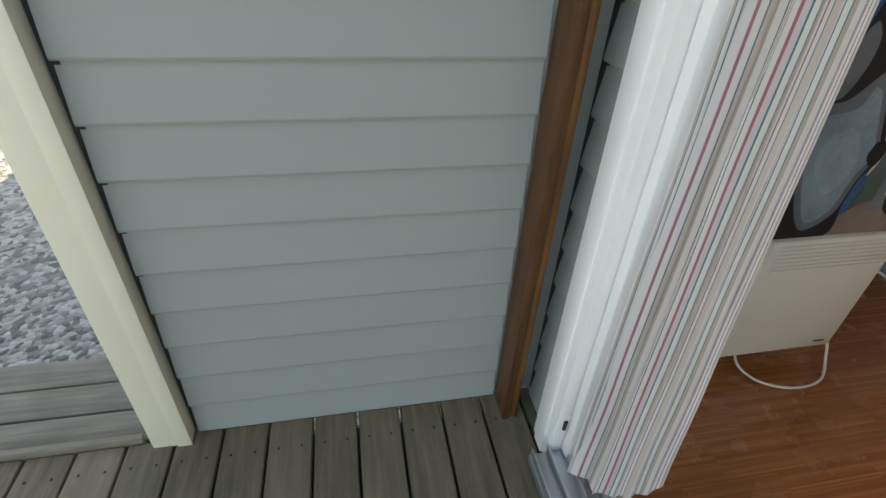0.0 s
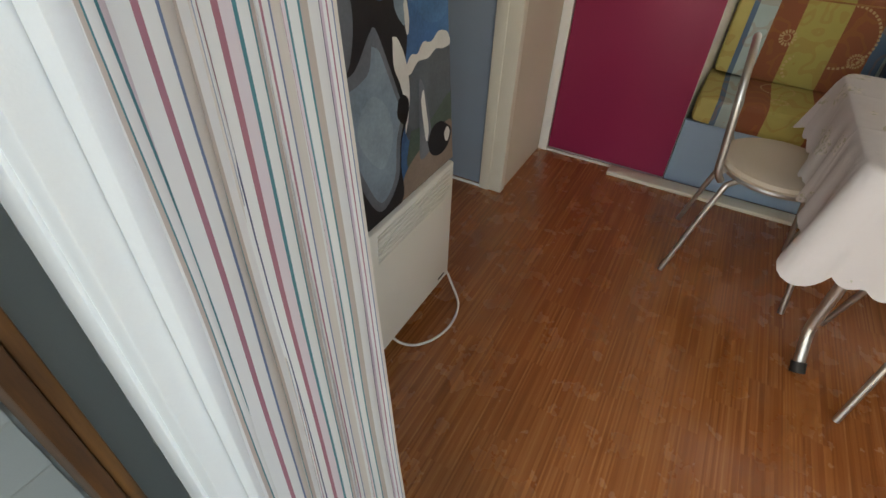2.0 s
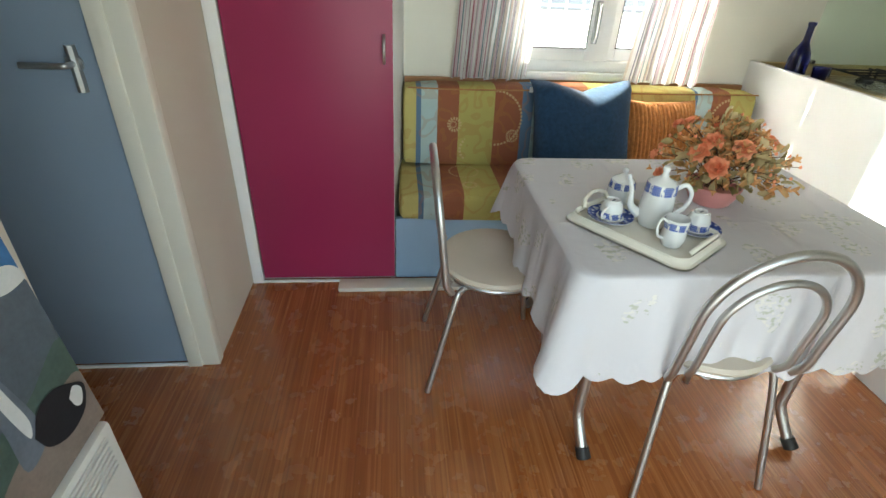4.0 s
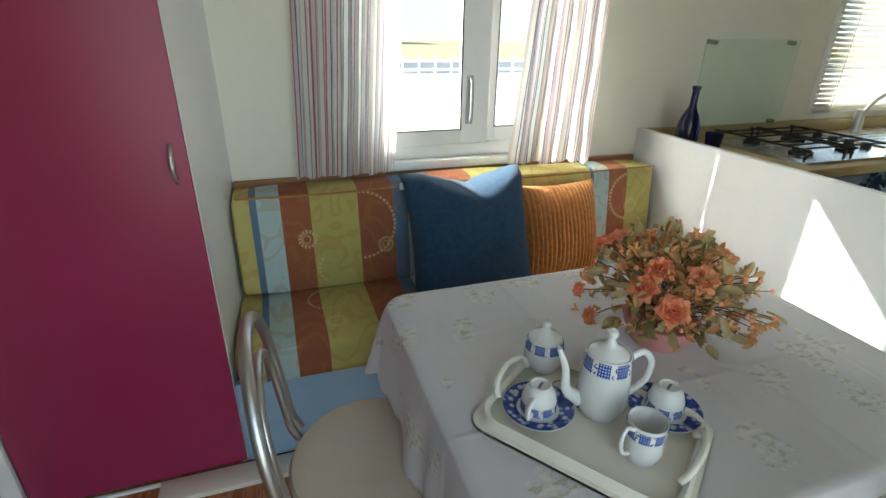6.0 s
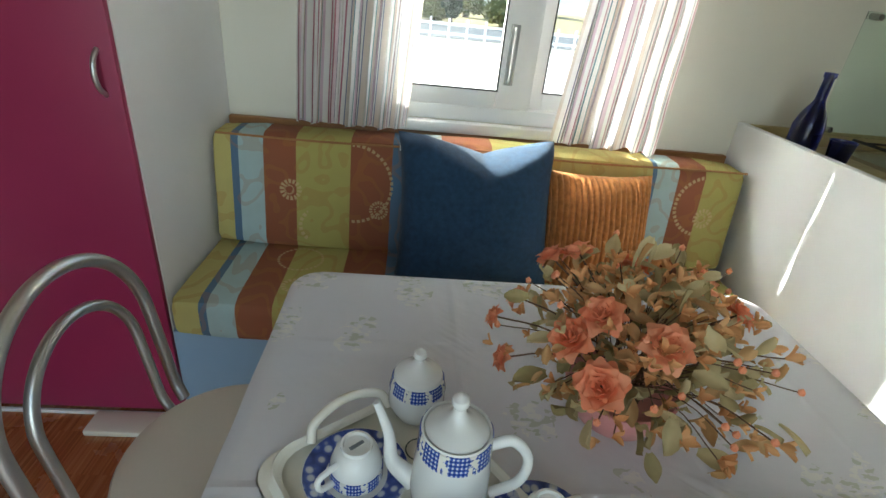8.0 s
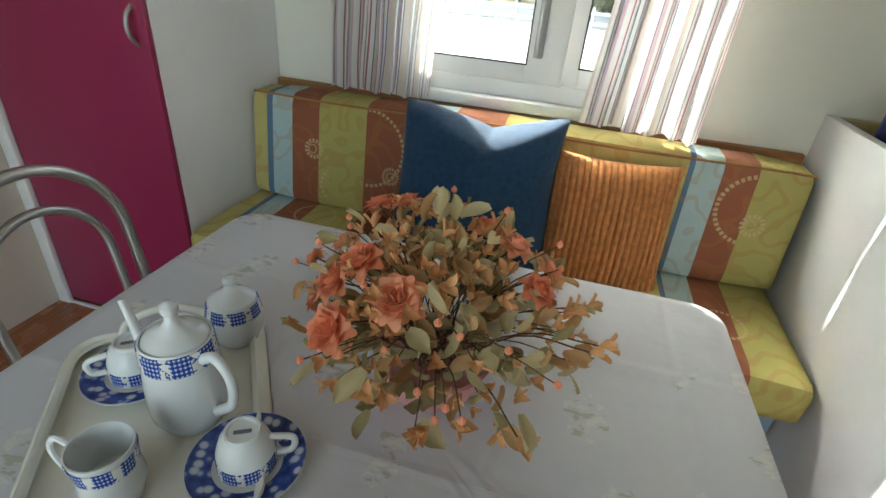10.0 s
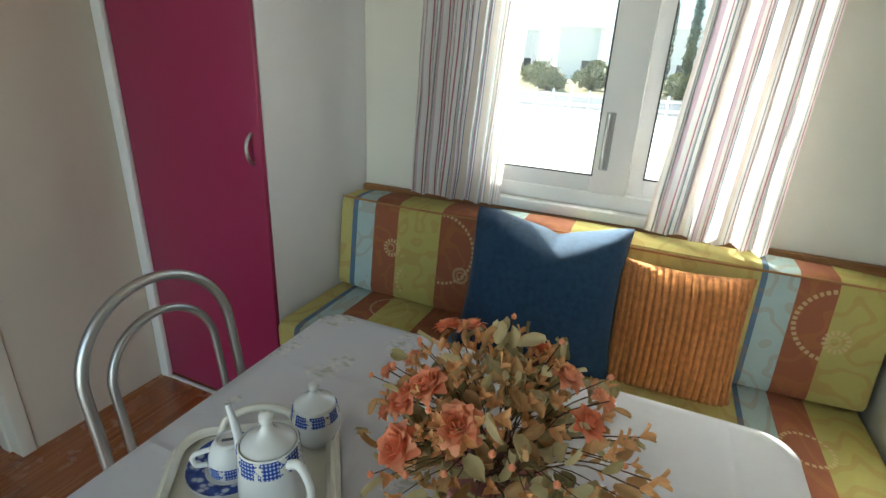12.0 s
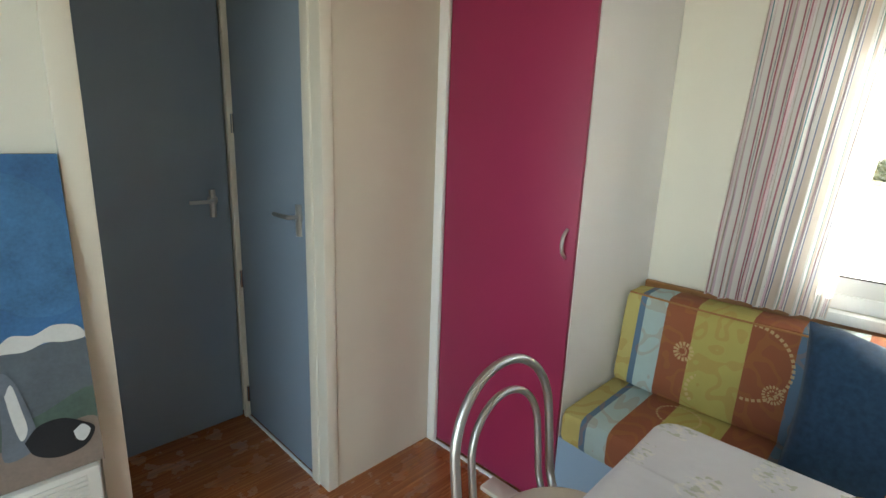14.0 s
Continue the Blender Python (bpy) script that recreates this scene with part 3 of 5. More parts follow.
sash = part("sash", box(1.268, -0.29, -0.015, 1.30, -0.23, 2.02, 0.004), WHITE_PVC, sd)
bm = box(1.268, 0.50, -0.015, 1.30, 0.56, 2.02, 0.004)
box(1.268, -0.23, -0.015, 1.30, 0.50, 0.07, 0.004, bm=bm)
box(1.268, -0.23, 1.95, 1.30, 0.50, 2.02, 0.004, bm=bm)
part("sash_rail", bm, WHITE_PVC, sd)
pane = part("pane", box(1.281, -0.235, 0.06, 1.287, 0.505, 1.96), CLEAR, sd)
pane.visible_shadow = False


def curtain(name, place, top_a, top_b, foot_a, foot_b, z0, z1, folds, deep, width, label, category="curtain", hem=0.0, seed=0.0, curl=0.0, bow=0.0):
    """A gathered cloth hung from a to b, with folds; its foot may swing away from its head."""
    th = thing(name, place, label, category)
    ta, tb, fa, fb = (Vector((*q, 0)) for q in (top_a, top_b, foot_a, foot_b))

    def f(u, v):
        s = 1 - v
        a, b = ta.lerp(fa, s), tb.lerp(fb, s)
        side = (b - a).normalized()
        out = Vector((-side.y, side.x, 0))
        ph = 2 * math.pi * folds * u + seed + 0.8 * math.sin(5.1 * u + seed) + 0.5 * s * math.sin(9 * u + seed * 2)
        d = deep * (0.75 + 0.35 * math.sin(3 * u + seed)) * (0.8 + 0.25 * s) * (1.0 - 0.8 * u ** 5)
        p = a.lerp(b, u) + out * d * math.sin(ph) + side * d * 0.45 * math.sin(2 * ph + 0.6)
        wrinkle = 0.004 * math.sin(23 * v + 8 * u + seed) * s
        p -= out * bow * 4 * u * (1 - u) * s ** 1.5
        p += out * (wrinkle + 0.009 * s * noise.noise(Vector((u * 11 + seed, v * 7, seed))))
        p.z = z0 + (z1 - z0) * v + hem * (1 - v) * math.sin(ph * 0.5 + seed) - 0.012 * s * math.sin(ph)
        p.z += curl * (0.012 / curl * min(1.0, u * 2) + max(0.0, (u - 0.45) / 0.55) ** 2.0) * max(0.0, s - 0.6) / 0.4 if curl else 0.0
        return p

    return part("cloth", sheet(f, folds * 22, 36, uv=lambda u, v: (u * width, v * (z1 - z0))), CURTAIN, th), th


cl, th = curtain("door_curtain", (1.3, 1.33, 0.0), (1.285, 1.432), (1.340, 1.304), (1.246, 1.408), (1.362, 1.206), -0.012, 2.05, 3, 0.036, 0.60,
                 "long striped cotton curtain gathered beside the door", hem=0.006, seed=2.1, curl=0.15, bow=0.045)
part("rail", tube([(1.335, -0.35, 2.075), (1.335, 1.60, 2.075)], 0.012, 10), CHROME, th, "metal curtain rail")

# ---- window ----
win = thing("window_1", (4.09, 0.12, 0.90), "white two-sash sliding window with grey pull", "window", kind="structure")
y0, y1, z0, z1 = WIN
bm = box(4.062, y0, z0, 4.135, y0 + 0.05, z1, 0.003)
box(4.062, y1 - 0.05, z0, 4.135, y1, z1, 0.003, bm=bm)
box(4.060, y0 + 0.05, z0, 4.135, y1 - 0.05, z0 + 0.05, 0.003, bm=bm)
box(4.060, y0 + 0.05, z1 - 0.05, 4.135, y1 - 0.05, z1, 0.003, bm=bm)
part("window_frame", bm, WHITE_PVC, win)


def window_sash(name, x, a, b, c, d, wide, low, first=0.0):
    bm = box(x, a, c, x + 0.03, a + max(first, wide), d, 0.003)
    a += max(first - wide, 0.0)
    box(x, b - wide, c, x + 0.03, b, d, 0.003, bm=bm)
    box(x, a + wide, c, x + 0.03, b - wide, c + low, 0.003, bm=bm)
    box(x, a + wide, d - low, x + 0.03, b - wide, d, 0.003, bm=bm)
    s = part(name, bm, WHITE_PVC, win)
    edge = box(x - 0.001, a + wide - 0.005, c + low - 0.005, x + 0.006, a + wide, d - low + 0.005)
    box(x - 0.001, b - wide, c + low - 0.005, x + 0.006, b - wide + 0.005, d - low + 0.005, bm=edge)
    box(x - 0.001, a + wide, c + low - 0.005, x + 0.006, b - wide, c + low, bm=edge)
    part("gasket", edge, DARK, s)
    g = part("pane", box(x + 0.012, a + wide - 0.01, c + low - 0.01, x + 0.016, b - wide + 0.01, d - low + 0.01), CLEAR, s)
    g.visible_shadow = False
    return s


sash = window_sash("sash", 4.066, -0.035, 0.585, 0.945, 1.815, 0.065, 0.065, 0.122)
window_sash("sash", 4.102, -0.355, -0.012, 0.945, 1.815, 0.073, 0.065)
bm = box(4.058, 0.036, 1.03, 4.066, 0.066, 1.22, 0.003)
tube(smooth_line([(4.060, 0.051, 1.21), (4.040, 0.051, 1.20), (4.034, 0.051, 1.12), (4.040, 0.051, 1.05), (4.060, 0.051, 1.04)]), 0.007, 8, bm)
part("handle", bm, GREY_PULL, sash, "grey pull handle")
part("window_sill", box(4.018, y0 - 0.03, 0.862, 4.064, y1 + 0.03, 0.898, 0.005), WHITE_PVC, win, "narrow white sill")

cl, th = curtain("window_curtain", (3.99, 0.56, 0.88), (3.992, 0.70), (3.992, 0.30), (3.995, 0.755), (3.995, 0.385), 0.868, 1.98, 7, 0.024, 1.05,
                 "thin striped curtain hanging before the bright window", seed=0.2, hem=0.004)
cl, th2 = curtain("window_curtain", (3.99, -0.33, 0.88), (3.985, -0.205), (3.925, -0.458), (3.985, -0.12), (3.925, -0.452), 0.872, 1.98, 5, 0.030, 0.95,
                  "thin striped curtain drawn aside, foot swung towards the pillow", seed=2.2, hem=0.006)
part("rail", tube([(4.02, -0.62, 2.0), (4.02, 0.82, 2.0)], 0.009, 10), WHITE_PVC, th, "white curtain rail")

# ---- sofa ----
so = thing("sofa_bench", (3.8, 0.1, 0.0), "built-in bench sofa with striped cushions and blue base", "sofa")
part("base", box(3.532, -0.788, 0.012, 3.56, 1.030, 0.335, 0.003), BASE_BLUE, so, "pale blue front board")
part("bench", box(3.562, -0.788, 0.30, 4.06, 0.98, 0.333), OAK, so)
part("back_rail", box(4.036, -0.788, 0.34, 4.061, 0.983, 0.858, 0.004), OAK, so, "brown wooden back rail")


def soft_box(x0, y0, z0, x1, y1, z1, bevel, puff, seed, lean=0.0):
    """A stuffed cushion: rounded, a little swollen and uneven."""
    bm = box(x0, y0, z0, x1, y1, z1)
    bmesh.ops.subdivide_edges(bm, edges=bm.edges[:], cuts=11, use_grid_fill=True)
    c, h = Vector(((x0 + x1) / 2, (y0 + y1) / 2, (z0 + z1) / 2)), Vector(((x1 - x0) / 2, (y1 - y0) / 2, (z1 - z0) / 2))
    for v in bm.verts:
        d = v.co - c
        q = Vector((max(-h[i] + bevel, min(h[i] - bevel, d[i])) for i in range(3)))
        r = d - q
        if r.length > bevel * 0.999:
            r *= bevel / r.length
        n = Vector(d[i] / h[i] for i in range(3))
        swell = puff * max(0.0, (1 - n.x ** 4 if abs(n.x) < 0.99 else 1)) * (1 - min(1, abs(n.y)) ** 4) * (1 - min(1, abs(n.z)) ** 4 if abs(n.z) < 0.99 else 1)
        wob = 0.005 * noise.noise(Vector((d.x * 6, d.y * 6 + seed, d.z * 6)))
        v.co = c + q + r + (d.normalized() * (swell + wob))
        v.co.x += lean * (v.co.z - z0)
    return bm


bm = soft_box(3.492, -0.785, 0.336, 3.985, 1.012, 0.475, 0.038, 0.012, 1.0)
for v in bm.verts:
    if v.co.x < 3.75:
        v.co.x -= 0.075 * min(1.0, (3.75 - v.co.x) / 0.2) * max(0.0, (0.6 - v.co.y) / 1.4)
sc = part("seat_cushion", bm, SOFA, so)
bc = part("back_cushion", soft_box(3.83, -0.782, 0.478, 3.980, 0.990, 0.848, 0.03, 0.014, 2.0, 0.13), SOFA, so)


def piping(points, r=0.006):
    return tube(points, r, 6)


part("piping", piping([(3.873, y, 0.842 + 0.003 * math.sin(7 * y)) for y in [-0.77 + 0.06 * i for i in range(30)]], 0.004), OAK, bc, "brown edge piping")


def pillow(name, m, w, h, deep, material, label, ribs=0, slouch=False):
    """A square throw pillow in its own frame: width along y, height along z, thin along x, pointed corners."""
    th = thing(name, m.translation, label, "cushion")
    bm = bmesh.new()
    n = 44 if not ribs else ribs * 8
    for side in (1, -1):
        def f(u, v):
            a, b = 2 * u - 1, 2 * v - 1
            fat = max(0.0, (1 - abs(a) ** 2.6) * (1 - abs(b) ** 2.6)) ** 0.55
            pull = 1 - 0.07 * (1 - abs(a) ** 2) * abs(b) ** 3
            pully = 1 - 0.07 * (1 - abs(b) ** 2) * abs(a) ** 3
            x = side * deep * 0.5 * fat
            x += side * fat * 0.006 * noise.noise(Vector((a * 3, b * 3, side)))
            if ribs:
                x += side * 0.010 * abs(math.sin(math.pi * ribs * u)) ** 0.7 * min(1, fat * 3)
            z = b * h / 2 * pull
            over = max(0.0, z - 0.08 - 0.10 * min(1.0, abs(a + 0.1) * 1.3)) if slouch else 0.0
            over = over * over / (over + 0.04)
            return Vector((x + 0.85 * over, a * w / 2 * pully, z - 0.35 * over))
        sheet(f, n, 36, bm=bm)
    bmesh.ops.remove_doubles(bm, verts=bm.verts, dist=0.0008)
    rot = m.to_3x3().to_4x4()
    bmesh.ops.transform(bm, matrix=Matrix.Translation(m.translation) @ rot, verts=bm.verts)
    part("cover", bm, material, th, sharp=70)
    return th


pl = pillow("blue_pillow", pose(3.752, 0.152, 0.692, 0, 20, 3), 0.50, 0.50, 0.19, NAVY, "large navy blue pillow leaning on the sofa back", slouch=True)
part("tag", box(3.842, 0.378, 0.840, 3.850, 0.400, 0.864, 0.001), WHITE_PVC, pl, "small white sewn tag")
pillow("corduroy_pillow", pose(3.780, -0.250, 0.632, 0, 17, 2), 0.37, 0.40, 0.17, CORD, "orange corduroy pillow leaning on the sofa back", ribs=20)

# ---- table ----
TX0, TX1, TY0, TY1, TZ = 2.462, 3.262, -0.438, 0.592, 0.732
tb = thing("dining_table", (2.86, 0.09, 0.0), "dining table with tubular steel legs under a cloth", "table")
part("tabletop", slab(round_rect(TX0 + 0.004, TY0 + 0.004, TX1 - 0.004, TY1 - 0.004, 0.055), TZ - 0.032, TZ - 0.004), WORKTOP, tb)
for sx, sy in ((0, 0), (0, 1), (1, 0), (1, 1)):
    x, fx = (2.565, 2.497) if not sx else (3.16, 3.29)
    y, fy = (0.455, 0.437) if sy else (-0.24, -0.277)
    leg = part("leg", tube(smooth_line([(x, y, TZ - 0.03), (x, y, 0.4), (x, y, 0.20), (x + (fx - x) * 0.12, y + (fy - y) * 0.12, 0.13), (fx, fy, 0.018)]), 0.017, 12), CHROME, tb)
    way = Vector((fx - x, fy - y, -0.08)).normalized()
    part("rubber_foot", tube([Vector((fx, fy, 0.026)) - way * 0.022, Vector((fx, fy, 0.024)) + way * 0.012], [0.022, 0.023], 12), RUBBER, leg, "black rubber end cap")

tc = thing("tablecloth", (2.86, 0.09, TZ), "white embroidered tablecloth with scalloped hem, draped over the table", "tablecloth")


def outline_point(s):
    """A place and outward way on the table's round-cornered edge, s from 0 to 1."""
    r, w, d = 0.06, TX1 - TX0, TY1 - TY0
    parts = [("l", TX1, TY0 + r, 0, 1, d - 2 * r), ("c", TX1 - r, TY1 - r, 0), ("l", TX1 - r, TY1, -1, 0, w - 2 * r), ("c", TX0 + r, TY1 - r, 90),
             ("l", TX0, TY1 - r, 0, -1, d - 2 * r), ("c", TX0 + r, TY0 + r, 180), ("l", TX0 + r, TY0, 1, 0, w - 2 * r), ("c", TX1 - r, TY0 + r, 270)]
    arc = r * math.pi / 2
    total = 2 * (w + d - 4 * r) + 4 * arc
    at = (s % 1.0) * total
    for q in parts:
        size = q[5] if q[0] == "l" else arc
        if at <= size:
            if q[0] == "l":
                return Vector((q[1] + q[3] * at, q[2] + q[4] * at, 0)), Vector((q[4], -q[3], 0)), 0.0
            a = radians(q[3]) + at / r
            n = Vector((math.cos(a), math.sin(a), 0))
            return Vector((q[1], q[2], 0)) + n * r, n, math.sin(math.pi * at / size)
        at -= size
    return Vector((TX1, TY0 + r, 0)), Vector((1, 0, 0)), 0.0


def cloth_point(s, v):
    p, n, corner = outline_point(s)
    c = Vector(((TX0 + TX1) / 2, (TY0 + TY1) / 2, 0))
    if v <= 0.5:
        k = v / 0.5
        q = c.lerp(p, k)
        q.z = TZ + 0.0035 * noise.noise(Vector((q.x * 5, q.y * 5, 0))) * (1 - k ** 8) + 0.002
        crease = min(abs(q.y - 0.26), abs(q.y + 0.06), abs(q.x - 2.74), abs(q.x - 3.02))
        q.z += 0.0045 * max(0.0, 1 - crease / 0.012) * (1 - k ** 8)
        return q
    k = (v - 0.5) / 0.5
    near = max(0.0, min(1.0, (TX1 - p.x) / (TX1 - TX0)))
    drop = 0.19 + 0.115 * near + 0.03 * corner
    drop += 0.022 * abs(math.sin(s * math.pi * 46)) + 0.008 * math.sin(s * 40)
    fold = (0.012 + 0.024 * corner) * math.sin(s * 2 * math.pi * 21 + 2 * math.sin(s * 30)) * k
    edge = 0.008 * min(1, k * 8)
    q = p + n * (edge + 0.018 * k + 0.05 * corner * k + fold)
    q.z = TZ + 0.002 - 0.006 * min(1, k * 10) - drop * max(0.0, k - 0.03)
    return q


part("cloth", sheet(cloth_point, 400, 44), LINEN, tc, sharp=80)


def chair():
    """Round seat, four splayed tube legs, two nested hoops as a back. Faces -y, base at the origin."""
    th = thing("dining_chair", (0, 0, 0), "tubular chrome kitchen chair with round cream vinyl seat", "chair", "chairs round the table")
    prof = [(0.0, 0.440), (0.17, 0.440), (0.192, 0.447), (0.197, 0.458), (0.190, 0.470), (0.165, 0.477), (0.09, 0.474), (0.0, 0.472)]
    bm = lathe(prof, (0, 0, 0), 40)
    bmesh.ops.scale(bm, vec=(1.02, 1.0, 1.0), verts=bm.verts)
    part("seat", bm, SEAT, th)
    part("seat_frame", tube([(0.178 * math.cos(a), 0.178 * math.sin(a), 0.433) for a in (2 * math.pi * i / 32 for i in range(32))], 0.010, 8, closed=True), CHROME, th)
    for sx in (-1, 1):
        part("leg", tube(smooth_line([(sx * 0.10, -0.05, 0.428), (sx * 0.145, -0.12, 0.415), (sx * 0.165, -0.15, 0.36), (sx * 0.215, -0.205, 0.004)]), 0.0105, 10), CHROME, th)
        part("leg", tube(smooth_line([(sx * 0.10, 0.06, 0.428), (sx * 0.145, 0.13, 0.415), (sx * 0.165, 0.155, 0.36), (sx * 0.205, 0.235, 0.004)]), 0.0105, 10), CHROME, th)

    def hoop(half, foot_z, top, out):
        def back(z):
            return 0.185 + out + 0.12 * (z - 0.46)

        low = top - half
        pts = [(half * 0.94, 0.165, foot_z), (half, back(foot_z + 0.04), foot_z + 0.04), (half, back((foot_z + low) / 2), (foot_z + low) / 2), (half, back(low), low)]
        for i in range(1, 12):
            a = math.pi * i / 12
            z = low + half * math.sin(a)
            pts.append((half * math.cos(a), back(z), z))
        pts += [(-x, y, z) for x, y, z in reversed(pts[:4])]
        return smooth_line(pts, 4)

    part("back_frame", tube(hoop(0.19, 0.43, 0.854, 0.0), 0.0125, 12), CHROME, th, "outer bent tube hoop")
    part("backrest", tube(hoop(0.135, 0.44, 0.772, 0.0), 0.010, 12), CHROME, th, "inner bent tube hoop")
    return th


ch = chair()
ch2 = copy_thing(ch, pose(2.595, 0.128, 0, 0, 0, 91))
ch.matrix_basis = pose(2.998, 0.679, 0, 0, 0, -1.5)
tagged(ch, "tubular chrome kitchen chair, cream round seat, beside the wardrobe end")
tagged(ch2, "tubular chrome kitchen chair pushed under the white tablecloth")

# ---- tea set ----
TT = TZ + 0.004
tray = thing("serving_tray", (2.697, 0.332, TT), "cream melamine serving tray with raised handles", "tray")
TM = pose(2.697, 0.332, TT, 0, 0, 36) @ Matrix.Scale(0.80, 4)


def placed(bm, m):
    bmesh.ops.transform(bm, matrix=m, verts=bm.verts)
    return bm


def tray_shell():
    outer = round_rect(-0.205, -0.14, 0.205, 0.14, 0.05, 8)
    bm = bmesh.new()
    rows = []
    for grow, z in ((-0.028, 0.004), (-0.018, 0.006), (-0.004, 0.024), (0.010, 0.030), (0.012, 0.027), (0.0, 0.018), (-0.015, 0.0), (-0.03, 0.0)):
        row = []
        for x, y in outer:
            k = Vector((x, y)).normalized()
            sx, sy = x + math.copysign(grow, x), y + math.copysign(grow, y)
            lift = 0.026 * max(0.0, 1 - (y / 0.085) ** 2) if abs(x) > 0.15 and z > 0.01 else 0.0
            row.append(bm.verts.new((sx, sy, z + lift)))
        rows.append(row)
    n = len(outer)
    for a, b in zip(rows, rows[1:]):
        for i in range(n):
            bm.faces.new((a[i], a[(i + 1) % n], b[(i + 1) % n], b[i]))
    bm.faces.new(rows[0])
    bm.faces.new(rows[-1][::-1])
    return bm


part("dish", placed(tray_shell(), TM), TRAYMAT, tray)
for sx in (-1, 1):
    loop = smooth_line([(sx * 0.200, -0.075, 0.026), (sx * 0.214, -0.060, 0.052), (sx * 0.222, 0.0, 0.066), (sx * 0.214, 0.060, 0.052), (sx * 0.200, 0.075, 0.026)])
    part("handle", placed(tube(loop, 0.008, 10), TM), TRAYMAT, tray)
for i in range(9):
    part("printed_mark", placed(box(-0.03 + 0.012 * i, -0.045 + 0.002 * i, 0.0042, -0.025 + 0.012 * i, -0.040 + 0.002 * i, 0.0052), TM), PAINT["hill"], tray, "dark printed mark")
ring = [(0.022 * math.cos(a), 0.022 * math.sin(a)) for a in (2 * math.pi * i / 24 for i in range(24))]
part("printed_ring", placed(tube([(0.105 + x, -0.075 + y, 0.0045) for x, y in ring], 0.0012, 6, closed=True), TM), PAINT["green"], tray, "green printed ring")
TS = TT + 0.005


def band(parent, prof, place):
    part("band", lathe(prof, place, 36, caps=False), BAND, parent, "blue checked band with white flowers")


def teapot(place, turn):
    th = thing("teapot", place, "white china teapot with blue checked band and lid", "teapot", "tea set on the tray")
    o = Vector(place)
    d = Vector((math.cos(radians(turn)), math.sin(radians(turn)), 0))
    up = Vector((0, 0, 1))
    part("body", lathe([(0.0, 0.0), (0.045, 0.0), (0.048, 0.005), (0.0565, 0.020), (0.0585, 0.036), (0.0560, 0.075), (0.0515, 0.112), (0.0505, 0.131), (0.0490, 0.1335), (0.0468, 0.132), (0.0462, 0.127), (0.0, 0.126)], o, 40), CHINA, th)
    band(th, [(0.0530, 0.1025), (0.0540, 0.1035), (0.0520, 0.130), (0.0505, 0.131)], o)
    lid = part("lid", lathe([(0.0, 0.128), (0.0445, 0.128), (0.0450, 0.132), (0.041, 0.136), (0.028, 0.1415), (0.015, 0.149), (0.0095, 0.157), (0.0085, 0.163), (0.0125, 0.169), (0.012, 0.176), (0.006, 0.181), (0.0, 0.182)], o, 36), CHINA, th)
    part("spout", tube(smooth_line([o + d * 0.055 + up * 0.03, o + d * 0.088 + up * 0.055, o + d * 0.096 + up * 0.10, o + d * 0.116 + up * 0.146]), [0.017 - 0.0115 * (i / 18) ** 0.7 for i in range(19)], 12), CHINA, th)
    part("handle", tube(smooth_line([o - d * 0.050 + up * 0.115, o - d * 0.080 + up * 0.128, o - d * 0.104 + up * 0.105, o - d * 0.098 + up * 0.065, o - d * 0.062 + up * 0.035]), 0.0075, 10), CHINA, th)


def sugar_bowl(place):
    th = thing("sugar_bowl", place, "lidded white china sugar bowl with blue band", "bowl", "tea set on the tray")
    o = Vector(place)
    part("body", lathe([(0.0, 0.0), (0.036, 0.0), (0.040, 0.006), (0.052, 0.03), (0.050, 0.06), (0.044, 0.085), (0.040, 0.087), (0.0, 0.085)], o, 36), CHINA, th)
    band(th, [(0.0505, 0.060), (0.0515, 0.061), (0.0470, 0.082), (0.045, 0.083)], o)
    part("lid", lathe([(0.0, 0.084), (0.044, 0.084), (0.043, 0.089), (0.030, 0.098), (0.014, 0.107), (0.008, 0.116), (0.012, 0.123), (0.010, 0.131), (0.0, 0.134)], o, 32), CHINA, th)


def saucer(place):
    th = thing("saucer", place, "white china saucer with a blue checked rim", "saucer", "tea set on the tray")
    o = Vector(place)
    part("plate", lathe([(0.0, 0.0), (0.03, 0.0), (0.038, 0.004), (0.060, 0.010), (0.068, 0.0145), (0.068, 0.016), (0.059, 0.013), (0.036, 0.007), (0.0, 0.005)], o, 40), CHINA, th)
    part("rim", lathe([(0.040, 0.0085), (0.0405, 0.0092), (0.060, 0.0142), (0.0665, 0.0168), (0.0668, 0.0160)], o, 40, caps=False), RIM, th, "blue flowered rim")


def cup(place, turn, upturned=True):
    th = thing("cup", place, "small white china cup turned upside down on its saucer", "cup", "tea set on the tray")
    o = Vector(place)
    d, up = Vector((math.cos(radians(turn)), math.sin(radians(turn)), 0)), Vector((0, 0, 1))
    part("body", lathe([(0.0, 0.0), (0.033, 0.0), (0.034, 0.003), (0.033, 0.030), (0.027, 0.048), (0.020, 0.054), (0.020, 0.060), (0.017, 0.060), (0.016, 0.056), (0.0, 0.055)], o, 36), CHINA, th)
    band(th, [(0.0342, 0.004), (0.0350, 0.0045), (0.0345, 0.022), (0.0335, 0.0225)], o)
    part("handle", tube(smooth_line([o + d * 0.031 + up * 0.012, o + d * 0.052 + up * 0.014, o + d * 0.054 + up * 0.034, o + d * 0.028 + up * 0.042]), 0.0042, 8), CHINA, th)
    bm = box(-0.010, -0.0025, 0.0552, 0.010, 0.0025, 0.0565)
    part("mark", placed(bm, Matrix.Translation(o) @ pose(0, 0, 0, 0, 0, turn)), PAINT["grey"], th, "grey maker's mark")


